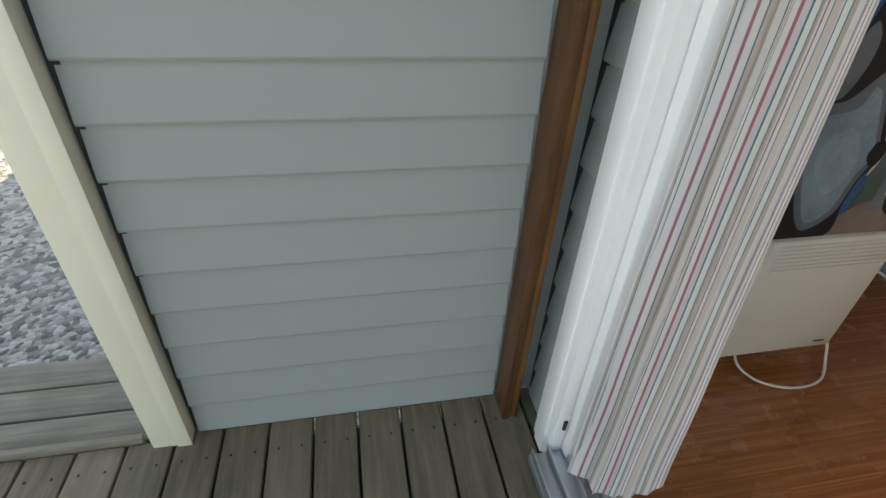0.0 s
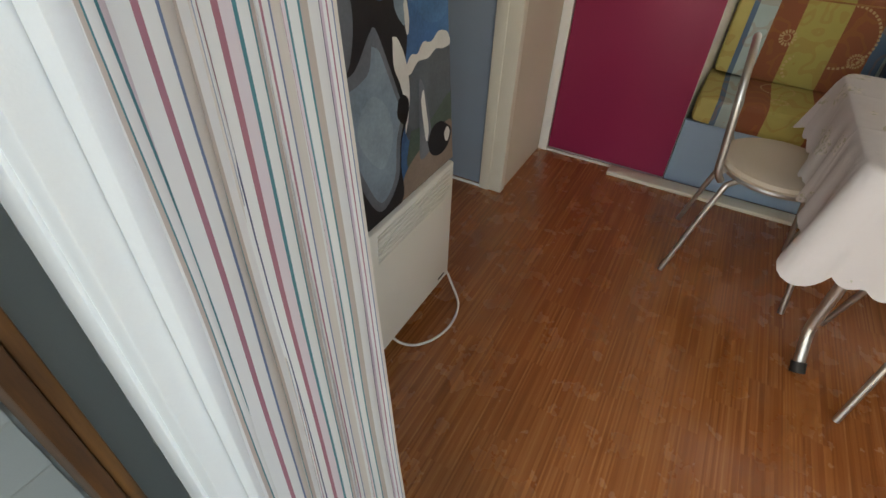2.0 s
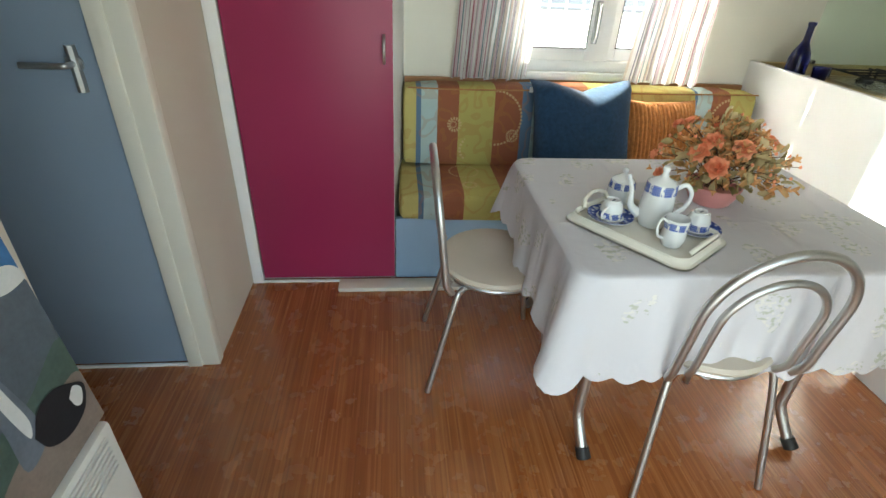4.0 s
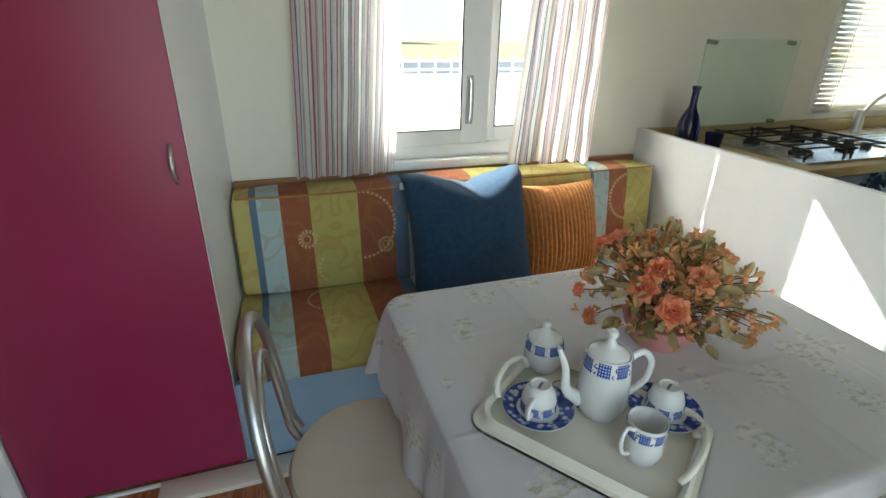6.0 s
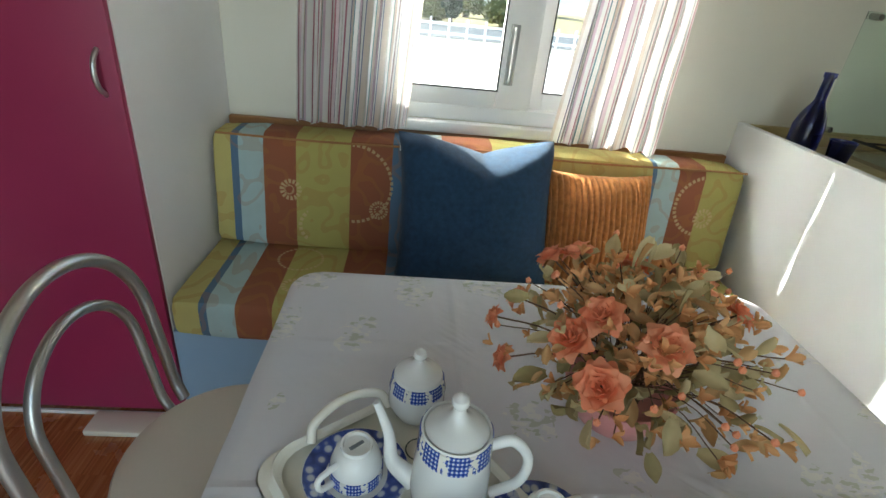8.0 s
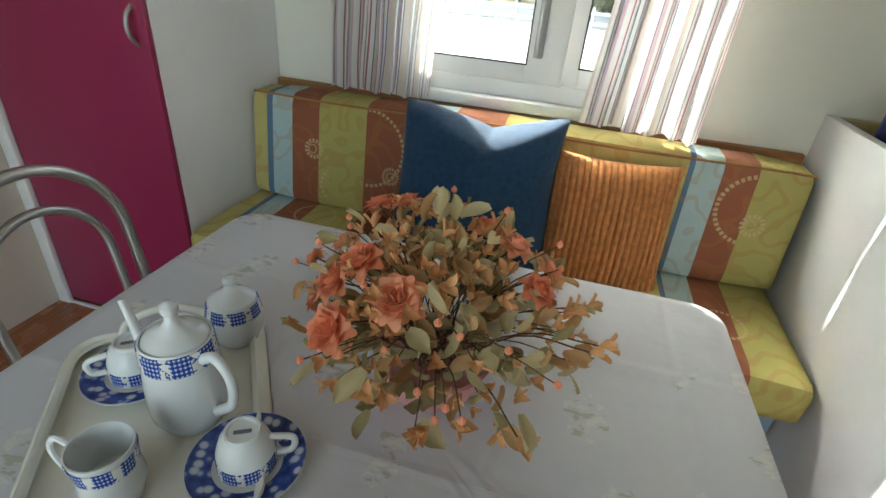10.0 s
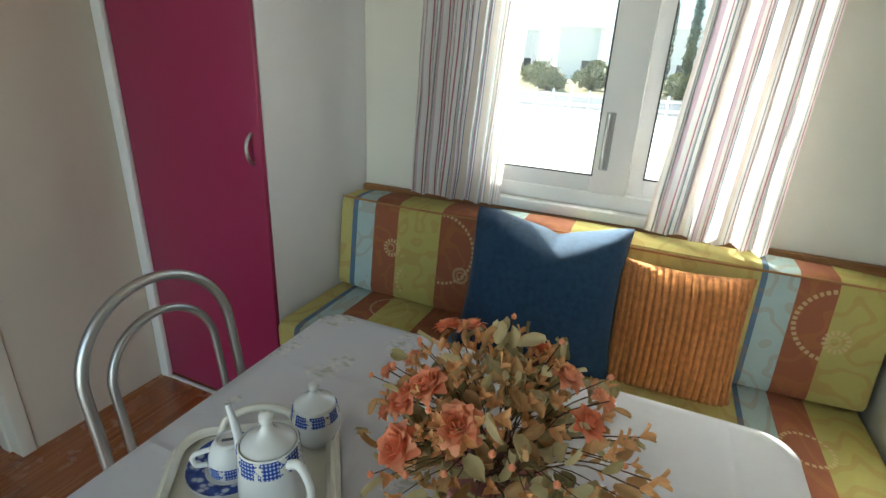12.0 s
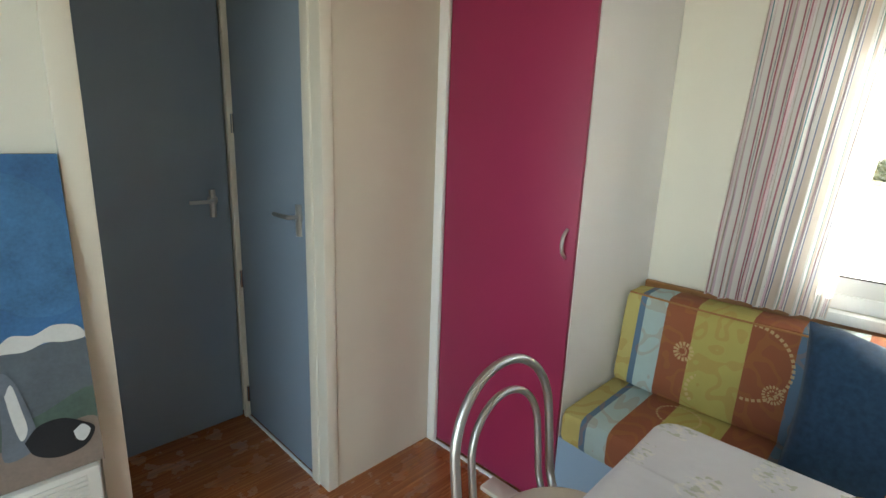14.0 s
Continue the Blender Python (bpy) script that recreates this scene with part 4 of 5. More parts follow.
def creamer(place, turn):
    th = thing("milk_jug", place, "small open white china milk jug, blue band", "jug", "tea set on the tray")
    o = Vector(place)
    d, up = Vector((math.cos(radians(turn)), math.sin(radians(turn)), 0)), Vector((0, 0, 1))
    bm = lathe([(0.0, 0.0), (0.028, 0.0), (0.032, 0.006), (0.038, 0.028), (0.034, 0.055), (0.037, 0.084), (0.035, 0.084), (0.031, 0.055), (0.034, 0.028), (0.0, 0.010)], o, 36)
    for v in bm.verts:
        q = v.co - o
        k = max(0.0, q.normalized().dot(-d)) ** 6 * max(0.0, (q.z - 0.06) / 0.024)
        v.co += -d * 0.012 * k + up * 0.004 * k
    part("body", bm, CHINA, th)
    band(th, [(0.0345, 0.054), (0.0355, 0.0545), (0.0380, 0.076), (0.037, 0.0765)], o)
    part("handle", tube(smooth_line([o + d * 0.035 + up * 0.075, o + d * 0.055 + up * 0.086, o + d * 0.066 + up * 0.066, o + d * 0.058 + up * 0.036, o + d * 0.036 + up * 0.024]), 0.004, 8), CHINA, th)


SIZES = {"teapot": (0.80, 0.98), "sugar_bowl": (0.79, 0.85), "saucer": (0.98, 0.98), "cup": (0.96, 0.94), "milk_jug": (0.86, 0.94)}
teapot((2.722, 0.299, TS), 78)
sugar_bowl((2.868, 0.338, TS))
for x, y, a in ((2.752, 0.412, 130), (2.678, 0.190, -60)):
    saucer((x, y, TS))
    cup((x, y, TS + 0.0075), a)
creamer((2.605, 0.300, TS), 100)
for ob in list(scene.objects):
    if ob.parent is None and ob.get("group") == "tea set on the tray":
        across, up = SIZES[ob.name.split(".")[0]]
        ob.scale = (across, across, up)

# ---- flowers ----
FC = Vector((2.885, 0.030, TZ + 0.004))
fl = thing("flower_arrangement", FC, "coral silk roses and faded leaves in a pink pot", "flowers")
part("pot", lathe([(0.0, 0.0), (0.055, 0.0), (0.062, 0.006), (0.078, 0.04), (0.084, 0.062), (0.080, 0.064), (0.070, 0.045), (0.0, 0.04)], FC, 36), PINK, fl, "pink glazed pot")
rng = random.Random(11)


def petal_mesh(bm, m, w, h, cup, seg=4, blunt=False, lip=0.0):
    """One cupped petal or leaf; a blunt one is broad-ended and may curl its lip outwards."""
    def half(v):
        if blunt:
            return (0.35 + 0.65 * math.sin(math.pi / 2 * min(1.0, v / 0.62))) * math.sqrt(max(0.0, 1 - 0.82 * max(0.0, (v - 0.62) / 0.38) ** 2.5))
        return math.sin(math.pi * (0.08 + 0.86 * v ** 1.25)) ** 0.75

    def f(u, v):
        e = 4 * (u - 0.5) ** 2
        out = cup * 1.6 * math.sin(math.pi * 0.85 * v) + lip * max(0.0, v - 0.6) ** 2 * 6.0 if blunt else cup * 1.5 * v * v
        return m @ Vector(((u - 0.5) * w * half(v), cup * 1.3 * e * (0.4 + 0.6 * v) - out, h * v - (0.003 * e if blunt else 0.0)))

    sheet(f, seg, seg + 1, bm=bm)


def aim(p, way, roll=0.0):
    return Matrix.Translation(p) @ way.to_track_quat("Z", "Y").to_matrix().to_4x4() @ pose(0, 0, 0, 0, 0, roll)


def rose_mesh():
    bm = bmesh.new()
    for ring, (count, tilt, w, h, r) in enumerate(((2, -6, 0.018, 0.025, 0.002), (3, 2, 0.026, 0.026, 0.004), (4, 10, 0.034, 0.027, 0.007), (5, 24, 0.040, 0.028, 0.009), (5, 42, 0.044, 0.029, 0.010), (6, 60, 0.044, 0.028, 0.009))):
        for i in range(count):
            a = 360 * i / count + ring * 41 + rng.uniform(-8, 8)
            m = pose(0, 0, 0, 0, 0, a) @ pose(0, -r, 0, tilt + rng.uniform(-5, 5), 0, 0)
            petal_mesh(bm, m, w, h, 0.004 + 0.0008 * ring, 5, True, 0.006 + 0.004 * ring)
    me = bpy.data.meshes.new("rose")
    bm.to_mesh(me)
    bm.free()
    me.shade_smooth()
    me.materials.append(ROSE)
    return me


def small_mesh(name, material, count, w, h, tilt, cup):
    bm = bmesh.new()
    for i in range(count):
        petal_mesh(bm, pose(0, 0, 0, 0, 0, 360 * i / count) @ pose(0, -0.001, 0, tilt, 0, 0), w, h, cup, 4 if count == 1 else 3)
    me = bpy.data.meshes.new(name)
    bm.to_mesh(me)
    bm.free()
    me.shade_smooth()
    me.materials.append(material)
    return me


def set_piece(name, me, p, way, size, roll, label=""):
    ob = new(name, me)
    ob.parent = fl
    ob.matrix_basis = Matrix.Translation(-FC) @ aim(p, way, roll) @ Matrix.Scale(size, 4)
    if label:
        ob["label"] = label


def dome(az, el, r):
    return FC + Vector((0, 0, 0.080)) + Vector((math.cos(radians(az)) * math.cos(radians(el)), math.sin(radians(az)) * math.cos(radians(el)), 0.92 * math.sin(radians(el)))) * r


ROSE_ME = rose_mesh()
BLOOM_ME = small_mesh("blossom", BLOOM, 3, 0.013, 0.025, 26, 0.004)
LEAF_A = small_mesh("leaf", LEAF, 1, 0.027, 0.046, 20, 0.007)
LEAF_B = small_mesh("leaf", TAN_LEAF, 1, 0.021, 0.040, 35, 0.008)
stems = bmesh.new()
foot = FC + Vector((0, 0, 0.05))


def stem_to(p, r=0.0014):
    mid = foot.lerp(p, 0.55) + Vector((0, 0, 0.03))
    tube(smooth_line([foot + Vector((rng.uniform(-0.03, 0.03), rng.uniform(-0.03, 0.03), 0)), mid, p], 4), r, 5, stems)


for az, el, r, size in ((141, 30, 0.175, 0.95), (114, 40, 0.170, 0.90), (122, 56, 0.180, 0.85), (168, 54, 0.175, 0.95), (53, 46, 0.215, 0.70), (41, 54, 0.205, 0.75), (78, 18, 0.215, 0.52), (69, 27, 0.200, 0.55),
                        (86, 3, 0.185, 0.62), (288, 62, 0.190, 0.70), (300, 34, 0.185, 0.80), (345, 42, 0.185, 0.85), (262, 48, 0.185, 0.70)):
    p = dome(az, el, r)
    stem_to(p)
    set_piece("rose", ROSE_ME, p, (p - FC - Vector((0, 0, 0.04))).normalized(), size * 0.76, rng.uniform(0, 360))
for i in range(190):
    az, el = rng.uniform(0, 360), rng.uniform(0, 80)
    p = dome(az, el, rng.uniform(0.12, 0.205))
    if i % 4 == 0:
        stem_to(p, 0.0008)
    way = (p - FC).normalized() + Vector((rng.uniform(-0.5, 0.5), rng.uniform(-0.5, 0.5), rng.uniform(-0.6, 0.3)))
    set_piece("blossom", BLOOM_ME, p, way.normalized(), rng.uniform(0.5, 0.9), rng.uniform(0, 360))
for i in range(300):
    core = i < 110
    az, el = rng.uniform(0, 360), rng.uniform(-8, 60) if core else rng.uniform(4, 85)
    p = dome(az, el, rng.uniform(0.07, 0.125) if core else rng.uniform(0.12, 0.20))
    way = (p - FC - Vector((0, 0, 0.03))).normalized() + Vector((rng.uniform(-0.8, 0.8), rng.uniform(-0.8, 0.8), rng.uniform(-0.7, 0.4)))
    set_piece("leaf", LEAF_A if i % 5 < 3 else LEAF_B, p, way.normalized(), rng.uniform(0.8, 1.15) if core else rng.uniform(0.5, 0.95), rng.uniform(0, 360))
buds = bmesh.new()
for i in range(26):
    p = dome(rng.uniform(0, 360), rng.uniform(5, 65), rng.uniform(0.18, 0.225))
    stem_to(p, 0.0009)
    lathe([(0.0, -0.005), (0.004, -0.002), (0.0045, 0.002), (0.0, 0.007)], p, 7, buds)
for az, el, r in ((272, 14, 0.22), (258, 22, 0.215), (222, 8, 0.200), (318, 20, 0.21), (292, 16, 0.215)):
    p = dome(az, el, r)
    stem_to(p, 0.0012)
    set_piece("blossom", BLOOM_ME, p, (p - foot).normalized(), 1.0, 0)
    set_piece("leaf", LEAF_B, p.lerp(foot, 0.15), (p - foot).normalized() + Vector((0, 0, -0.3)), 1.0, 40)
part("stem", stems, STEM, fl, "thin brown stems")["kind"] = "stuff"
part("bud", buds, ROSE, fl, "tiny coral buds")["kind"] = "stuff"

# ---- heater and painting ----
ht = thing("convector_heater", (2.02, 1.64, 0.08), "white wall-hung electric convector heater with louvred top", "heater")
bm = box(1.800, 1.600, 0.095, 2.245, 1.668, 0.560, 0.010)
part("body", bm, HEATER, ht)
for i in range(7):
    z = 0.535 - 0.014 * i
    part("louvre", box(1.83, 1.5955, z, 2.215, 1.6005, z + 0.008, 0.001), HEATER, ht)
part("back_plate", box(1.79, 1.672, 0.12, 2.235, 1.700, 0.60, 0.003), ALU, ht, "grey mounting plate")
part("badge", box(2.165, 1.5975, 0.125, 2.205, 1.5995, 0.131), DARK, ht, "small dark badge bar")
part("cable", tube(smooth_line([(2.235, 1.615, 0.12), (2.248, 1.61, 0.10), (2.255, 1.59, 0.045), (2.19, 1.525, 0.012), (2.07, 1.51, 0.010), (1.97, 1.555, 0.010), (1.93, 1.62, 0.03), (1.92, 1.66, 0.11)]), 0.0045, 8), CORD_W, ht, "loose white power cable")

pic = thing("painting", (2.05, 1.65, 0.565), "unframed canvas, dark and pale shapes before blue sky", "painting")
PX0, PX1, PZ0, PZ1 = 1.770, 2.258, 0.562, 1.335


def on_canvas(a, b, lift=0.0):
    """A place on the leaning canvas: a across and b up, from 0 to 1."""
    z = PZ0 + (PZ1 - PZ0) * b
    return Vector((PX0 + (PX1 - PX0) * a, 1.618 + 0.063 * b - lift, z))


bm = bmesh.new()
c8 = [bm.verts.new(on_canvas(a, b, l)) for l in (0.0, -0.018) for a, b in ((0, 0), (1, 0), (1, 1), (0, 1))]
for q in ((0, 1, 2, 3), (7, 6, 5, 4), (0, 4, 5, 1), (1, 5, 6, 2), (2, 6, 7, 3), (3, 7, 4, 0)):
    bm.faces.new([c8[i] for i in q])
part("canvas", bm, CANVAS_EDGE, pic, "canvas with brown edges")


def paint(name, outline, colour, layer):
    """One flat patch of paint, its outline softened by a curve."""
    pts = [Vector((a, b, 0)) for a, b in outline]
    loop = smooth_line(pts + [pts[0]], 5)[:-1] if len(pts) > 4 else pts
    bm = bmesh.new()
    lo = [bm.verts.new(on_canvas(min(1, max(0, p.x)), min(1, max(0, p.y)), 0.0006 * layer)) for p in loop]
    f = bm.faces.new(lo)
    bmesh.ops.triangulate(bm, faces=[f])
    part("paint_patch", bm, PAINT[colour], pic)


paint("s", [(0, 0), (1, 0), (1, 1), (0, 1)], "sky", 1)
paint("haze", [(0.45, 0.80), (0.62, 0.95), (0.85, 0.93), (1.0, 0.8), (1.0, 0.55), (0.8, 0.52), (0.62, 0.62)], "sky_light", 2)
paint("hill", [(0.52, 0.40), (0.66, 0.44), (0.80, 0.43), (1, 0.42), (1, 0.20), (0.8, 0.16), (0.52, 0.2)], "hill", 3)
paint("meadow", [(0.55, 0.22), (0.75, 0.21), (1, 0.26), (1, 0.10), (0.75, 0.06), (0.5, 0.1)], "green", 4)
paint("track", [(0.40, 0.0), (1, 0.0), (1, 0.15), (0.85, 0.16), (0.6, 0.13), (0.45, 0.08)], "sand", 5)
paint("snow", [(0.53, 0.42), (0.60, 0.455), (0.66, 0.45), (0.72, 0.475), (0.80, 0.465), (0.88, 0.485), (0.97, 0.47), (1, 0.43), (0.92, 0.425), (0.84, 0.435), (0.76, 0.42), (0.66, 0.425), (0.58, 0.40)], "white", 6)
paint("dark", [(0.0, 0.0), (0.0, 0.28), (0.0, 0.52), (0.07, 0.64), (0.13, 0.77), (0.19, 0.71), (0.24, 0.655), (0.32, 0.645), (0.41, 0.63), (0.47, 0.68), (0.57, 0.755), (0.61, 0.67), (0.58, 0.52), (0.53, 0.40), (0.54, 0.30), (0.46, 0.22), (0.43, 0.13), (0.40, 0.0)], "black", 7)
paint("grey_edge", [(0.28, 0.56), (0.33, 0.57), (0.40, 0.47), (0.46, 0.37), (0.50, 0.30), (0.44, 0.21), (0.39, 0.09), (0.22, 0.03), (0.10, 0.14), (0.03, 0.31), (0.03, 0.46), (0.16, 0.49)], "grey", 8)
paint("pale", [(0.29, 0.53), (0.34, 0.51), (0.38, 0.45), (0.43, 0.37), (0.47, 0.30), (0.41, 0.23), (0.36, 0.11), (0.23, 0.06), (0.13, 0.16), (0.05, 0.32), (0.06, 0.43), (0.17, 0.45), (0.25, 0.47)], "pale", 9)
paint("pale", [(0.16, 0.38), (0.26, 0.40), (0.36, 0.34), (0.38, 0.25), (0.28, 0.17), (0.18, 0.22), (0.11, 0.31)], "pale_light", 10)
paint("ridge", [(0.45, 0.53), (0.49, 0.52), (0.54, 0.46), (0.56, 0.37), (0.53, 0.28), (0.49, 0.23), (0.51, 0.31), (0.48, 0.39), (0.44, 0.45)], "white", 10)
paint("dark", [(0.45, 0.35), (0.50, 0.355), (0.54, 0.33), (0.53, 0.29), (0.49, 0.26), (0.43, 0.30)], "black", 11)
paint("wedge", [(0.49, 0.65), (0.53, 0.685), (0.565, 0.71), (0.59, 0.64), (0.57, 0.55), (0.53, 0.56), (0.49, 0.60)], "pale", 8)
paint("wedge", [(0.10, 0.69), (0.14, 0.71), (0.19, 0.66), (0.18, 0.58), (0.12, 0.50), (0.05, 0.50), (0.04, 0.58)], "grey", 8)
paint("wedge", [(0.56, 0.60), (0.585, 0.62), (0.60, 0.56), (0.585, 0.52), (0.565, 0.53)], "white", 9)
paint("upright", [(0.64, 0.30), (0.66, 0.37), (0.70, 0.34), (0.73, 0.26), (0.75, 0.17), (0.73, 0.11), (0.62, 0.10), (0.63, 0.2)], "grey", 8)
paint("upright", [(0.66, 0.30), (0.69, 0.33), (0.71, 0.25), (0.72, 0.18), (0.69, 0.15), (0.67, 0.22)], "white", 9)
paint("low", [(0.70, 0.14), (0.76, 0.18), (0.85, 0.185), (0.93, 0.155), (0.98, 0.12), (0.93, 0.07), (0.82, 0.06), (0.73, 0.09)], "black", 9)
paint("low", [(0.89, 0.13), (0.93, 0.145), (0.96, 0.12), (0.93, 0.09), (0.90, 0.10)], "white", 10)

# ---- kitchen ----
structure("wall_partition", box(2.35, -0.830, 0.0, 4.063, -0.800, 0.978, 0.003), PARTITION, "half-height white partition between seating and kitchen", "wall")
cab = thing("kitchen_cabinet", (3.75, -2.0, 0.0), "base kitchen cabinet with pale doors under the worktop", "cabinet")
part("body", box(3.47, -3.19, 0.08, 4.06, -0.833, 0.875), PANEL, cab)
for i in range(4):
    y = -3.18 + 0.58 * i
    d = part("door", box(3.45, y + 0.004, 0.10, 3.469, y + 0.576, 0.865, 0.002), BASE_BLUE, cab)
    part("handle", tube([(3.442, y + 0.2, 0.82), (3.442, y + 0.36, 0.82)], 0.005, 8), CHROME, d)
part("plinth", box(3.52, -3.19, 0.0, 4.06, -0.833, 0.08), DARK, cab)
wt = thing("worktop", (3.75, -2.0, 0.877), "pale wood-look kitchen worktop with rounded front", "worktop")
part("slab", box(3.425, -3.19, 0.878, 4.063, -0.832, 0.918, 0.006), WORKTOP, wt)
part("upstand", box(4.040, -3.19, 0.919, 4.063, -0.832, 0.975, 0.003), WORKTOP, wt)
hob = thing("gas_hob", (3.72, -1.45, 0.918), "steel gas hob with black pan grids and knobs", "hob")
part("plate", slab(round_rect(3.475, -1.74, 3.965, -1.13, 0.03), 0.9185, 0.930), STEEL, hob)
for x, y, r in ((3.60, -1.27, 0.045), (3.84, -1.27, 0.035), (3.60, -1.53, 0.035), (3.84, -1.53, 0.05)):
    b = part("burner", lathe([(0.0, 0.0), (r, 0.0), (r, 0.010), (r * 0.8, 0.014), (r * 0.75, 0.020), (0.0, 0.021)], (x, y, 0.930), 24), HOB, hob, "black burner cap")
for y in (-1.27, -1.53):
    for dy in (-0.11, 0.11):
        part("pan_grid_rail", tube(smooth_line([(3.50, y + dy, 0.931), (3.50, y + dy, 0.965), (3.52, y + dy, 0.972), (3.92, y + dy, 0.972), (3.94, y + dy, 0.965), (3.94, y + dy, 0.931)], 3), 0.005, 6), HOB, hob)
    for x in (3.53, 3.60, 3.67, 3.78, 3.84, 3.91):
        part("pan_grid_bar", tube([(x, y - 0.11, 0.972), (x, y + 0.11, 0.972)], 0.0045, 6), HOB, hob)
for i in range(4):
    part("knob", lathe([(0.0, 0.0), (0.021, 0.0), (0.019, 0.020), (0.014, 0.024), (0.0, 0.024)], (3.62 + 0.075 * i, -1.695, 0.930), 20), RUBBER, hob)
sp = thing("glass_splashback", (4.03, -1.36, 0.95), "clear greenish glass splashback on round clips", "splashback")
g = part("pane", box(4.030, -1.65, 0.965, 4.036, -1.075, 1.365, 0.002), SPLASH, sp)
g.visible_shadow = False
for y, z in ((-1.12, 1.35), (-1.60, 1.35), (-1.12, 0.985), (-1.60, 0.985)):
    part("clip", tube([(4.022, y, z), (4.062, y, z)], 0.010, 14), STEEL, sp)
bt = thing("blue_bottle", (3.84, -0.882, 0.918), "cobalt blue glass bottle standing on the worktop", "bottle")
part("glass", lathe([(0.0, 0.0), (0.038, 0.0), (0.044, 0.008), (0.046, 0.05), (0.046, 0.11), (0.036, 0.145), (0.019, 0.178), (0.015, 0.19), (0.014, 0.252), (0.018, 0.254), (0.018, 0.268), (0.011, 0.268), (0.010, 0.18), (0.038, 0.11), (0.035, 0.012), (0.0, 0.008)], (3.84, -0.882, 0.918), 32), BOTTLE, bt)
cp = thing("blue_cup", (3.74, -0.93, 0.918), "small cobalt blue glass tumbler on the worktop", "cup")
part("glass", lathe([(0.0, 0.0), (0.026, 0.0), (0.036, 0.085), (0.038, 0.09), (0.034, 0.09), (0.024, 0.008), (0.0, 0.008)], (3.74, -0.93, 0.918), 28), BOTTLE, cp)
sk = thing("kitchen_sink", (3.75, -2.25, 0.918), "stainless steel sink with ribbed drainer, bowl's shaded depth painted black", "sink")
bm = box(3.50, -2.75, 0.9185, 3.97, -1.84, 0.926, 0.003)
for i in range(7):
    box(3.56 + 0.05 * i, -2.2, 0.926, 3.572 + 0.05 * i, -1.88, 0.930, 0.002, bm=bm)
part("drainer", bm, STEEL, sk)
# A flat black plate paints the bowl's shaded hollow; no recess is cut.
part("bowl", slab(round_rect(3.56, -2.68, 3.92, -2.26, 0.06), 0.926, 0.9275), HOB, sk)
fa = thing("tap", (3.94, -2.12, 0.926), "chrome kitchen mixer tap beside the sink", "tap")
part("body", lathe([(0.0, 0.0), (0.028, 0.0), (0.026, 0.02), (0.022, 0.09), (0.018, 0.11), (0.0, 0.112)], (3.94, -2.10, 0.926), 24), CHROME, fa)
part("spout", tube(smooth_line([(3.94, -2.10, 1.00), (3.90, -2.14, 1.10), (3.80, -2.22, 1.20), (3.74, -2.27, 1.19)]), 0.010, 10), CHROME, fa)
pn = thing("lavender_plant", (3.46, -1.52, 0.86), "dark blue dried lavender bunch hanging at the worktop", "plant")
bm = bmesh.new()
rg = random.Random(5)
for i in range(70):
    p = Vector((3.428 + rg.uniform(-0.035, 0.015), -1.55 + rg.uniform(-0.11, 0.11), 0.80 + rg.uniform(-0.06, 0.075)))
    lathe([(0.0, -0.012), (0.008, -0.004), (0.009, 0.004), (0.0, 0.014)], p, 6, bm)
part("flowers", bm, NAVY, pn)["kind"] = "stuff"

kw = thing("window_2", (4.09, -2.31, 1.0), "white kitchen window behind an ivory venetian blind", "window", kind="structure")
y0, y1, z0, z1 = KWIN
bm = box(4.060, y0, z0, 4.135, y0 + 0.05, z1, 0.003)
box(4.060, y1 - 0.05, z0, 4.135, y1, z1, 0.003, bm=bm)
box(4.058, y0 + 0.05, z0, 4.135, y1 - 0.05, z0 + 0.05, 0.003, bm=bm)
box(4.058, y0 + 0.05, z1 - 0.05, 4.135, y1 - 0.05, z1, 0.003, bm=bm)
part("window_frame", bm, WHITE_PVC, kw)
g = part("pane", box(4.100, y0 + 0.04, z0 + 0.04, 4.104, y1 - 0.04, z1 - 0.04), CLEAR, kw)
g.visible_shadow = False
bl = thing("venetian_blind", (4.045, -2.31, 1.0), "ivory venetian blind with slats half open", "blind")
part("head_rail", box(4.030, y0 + 0.01, 1.94, 4.058, y1 - 0.01, 1.97, 0.002), BLIND, bl)
for i in range(38):
    z = 1.015 + 0.0245 * i
    bm = bmesh.new()
    v4 = [bm.verts.new(q) for q in ((4.033, y0 + 0.015, z), (4.033, y1 - 0.015, z), (4.045, y1 - 0.015, z + 0.011), (4.045, y0 + 0.015, z + 0.011), (4.056, y1 - 0.015, z + 0.018), (4.056, y0 + 0.015, z + 0.018))]
    bm.faces.new((v4[0], v4[1], v4[2], v4[3]))
    bm.faces.new((v4[3], v4[2], v4[4], v4[5]))
    bmesh.ops.solidify(bm, geom=bm.faces[:], thickness=0.0008)
    part("slat", bm, BLIND, bl)
for y in (-2.0, -2.62):
    part("cord", tube([(4.032, y, 1.0), (4.032, y, 1.95)], 0.0012, 5), CORD_W, bl)

# ---- outside the window ----
DRY = plain("dry_grass", (0.26, 0.22, 0.10), 0.9, var=0.3, wide=0.6)
ASPHALT = plain("grey_road", (0.09, 0.10, 0.11), 0.8, var=0.15)
HILL = plain("hill_haze_glow", (0.16, 0.22, 0.22), 0.9, var=0.25, wide=0.012)
# Pale emission on the hills stands in for distance haze.
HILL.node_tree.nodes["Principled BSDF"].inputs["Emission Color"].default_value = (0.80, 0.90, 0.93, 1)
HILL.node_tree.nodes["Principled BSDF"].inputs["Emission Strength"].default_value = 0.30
RENDER_W = plain("white_render", (0.74, 0.73, 0.70), 0.7, var=0.05)
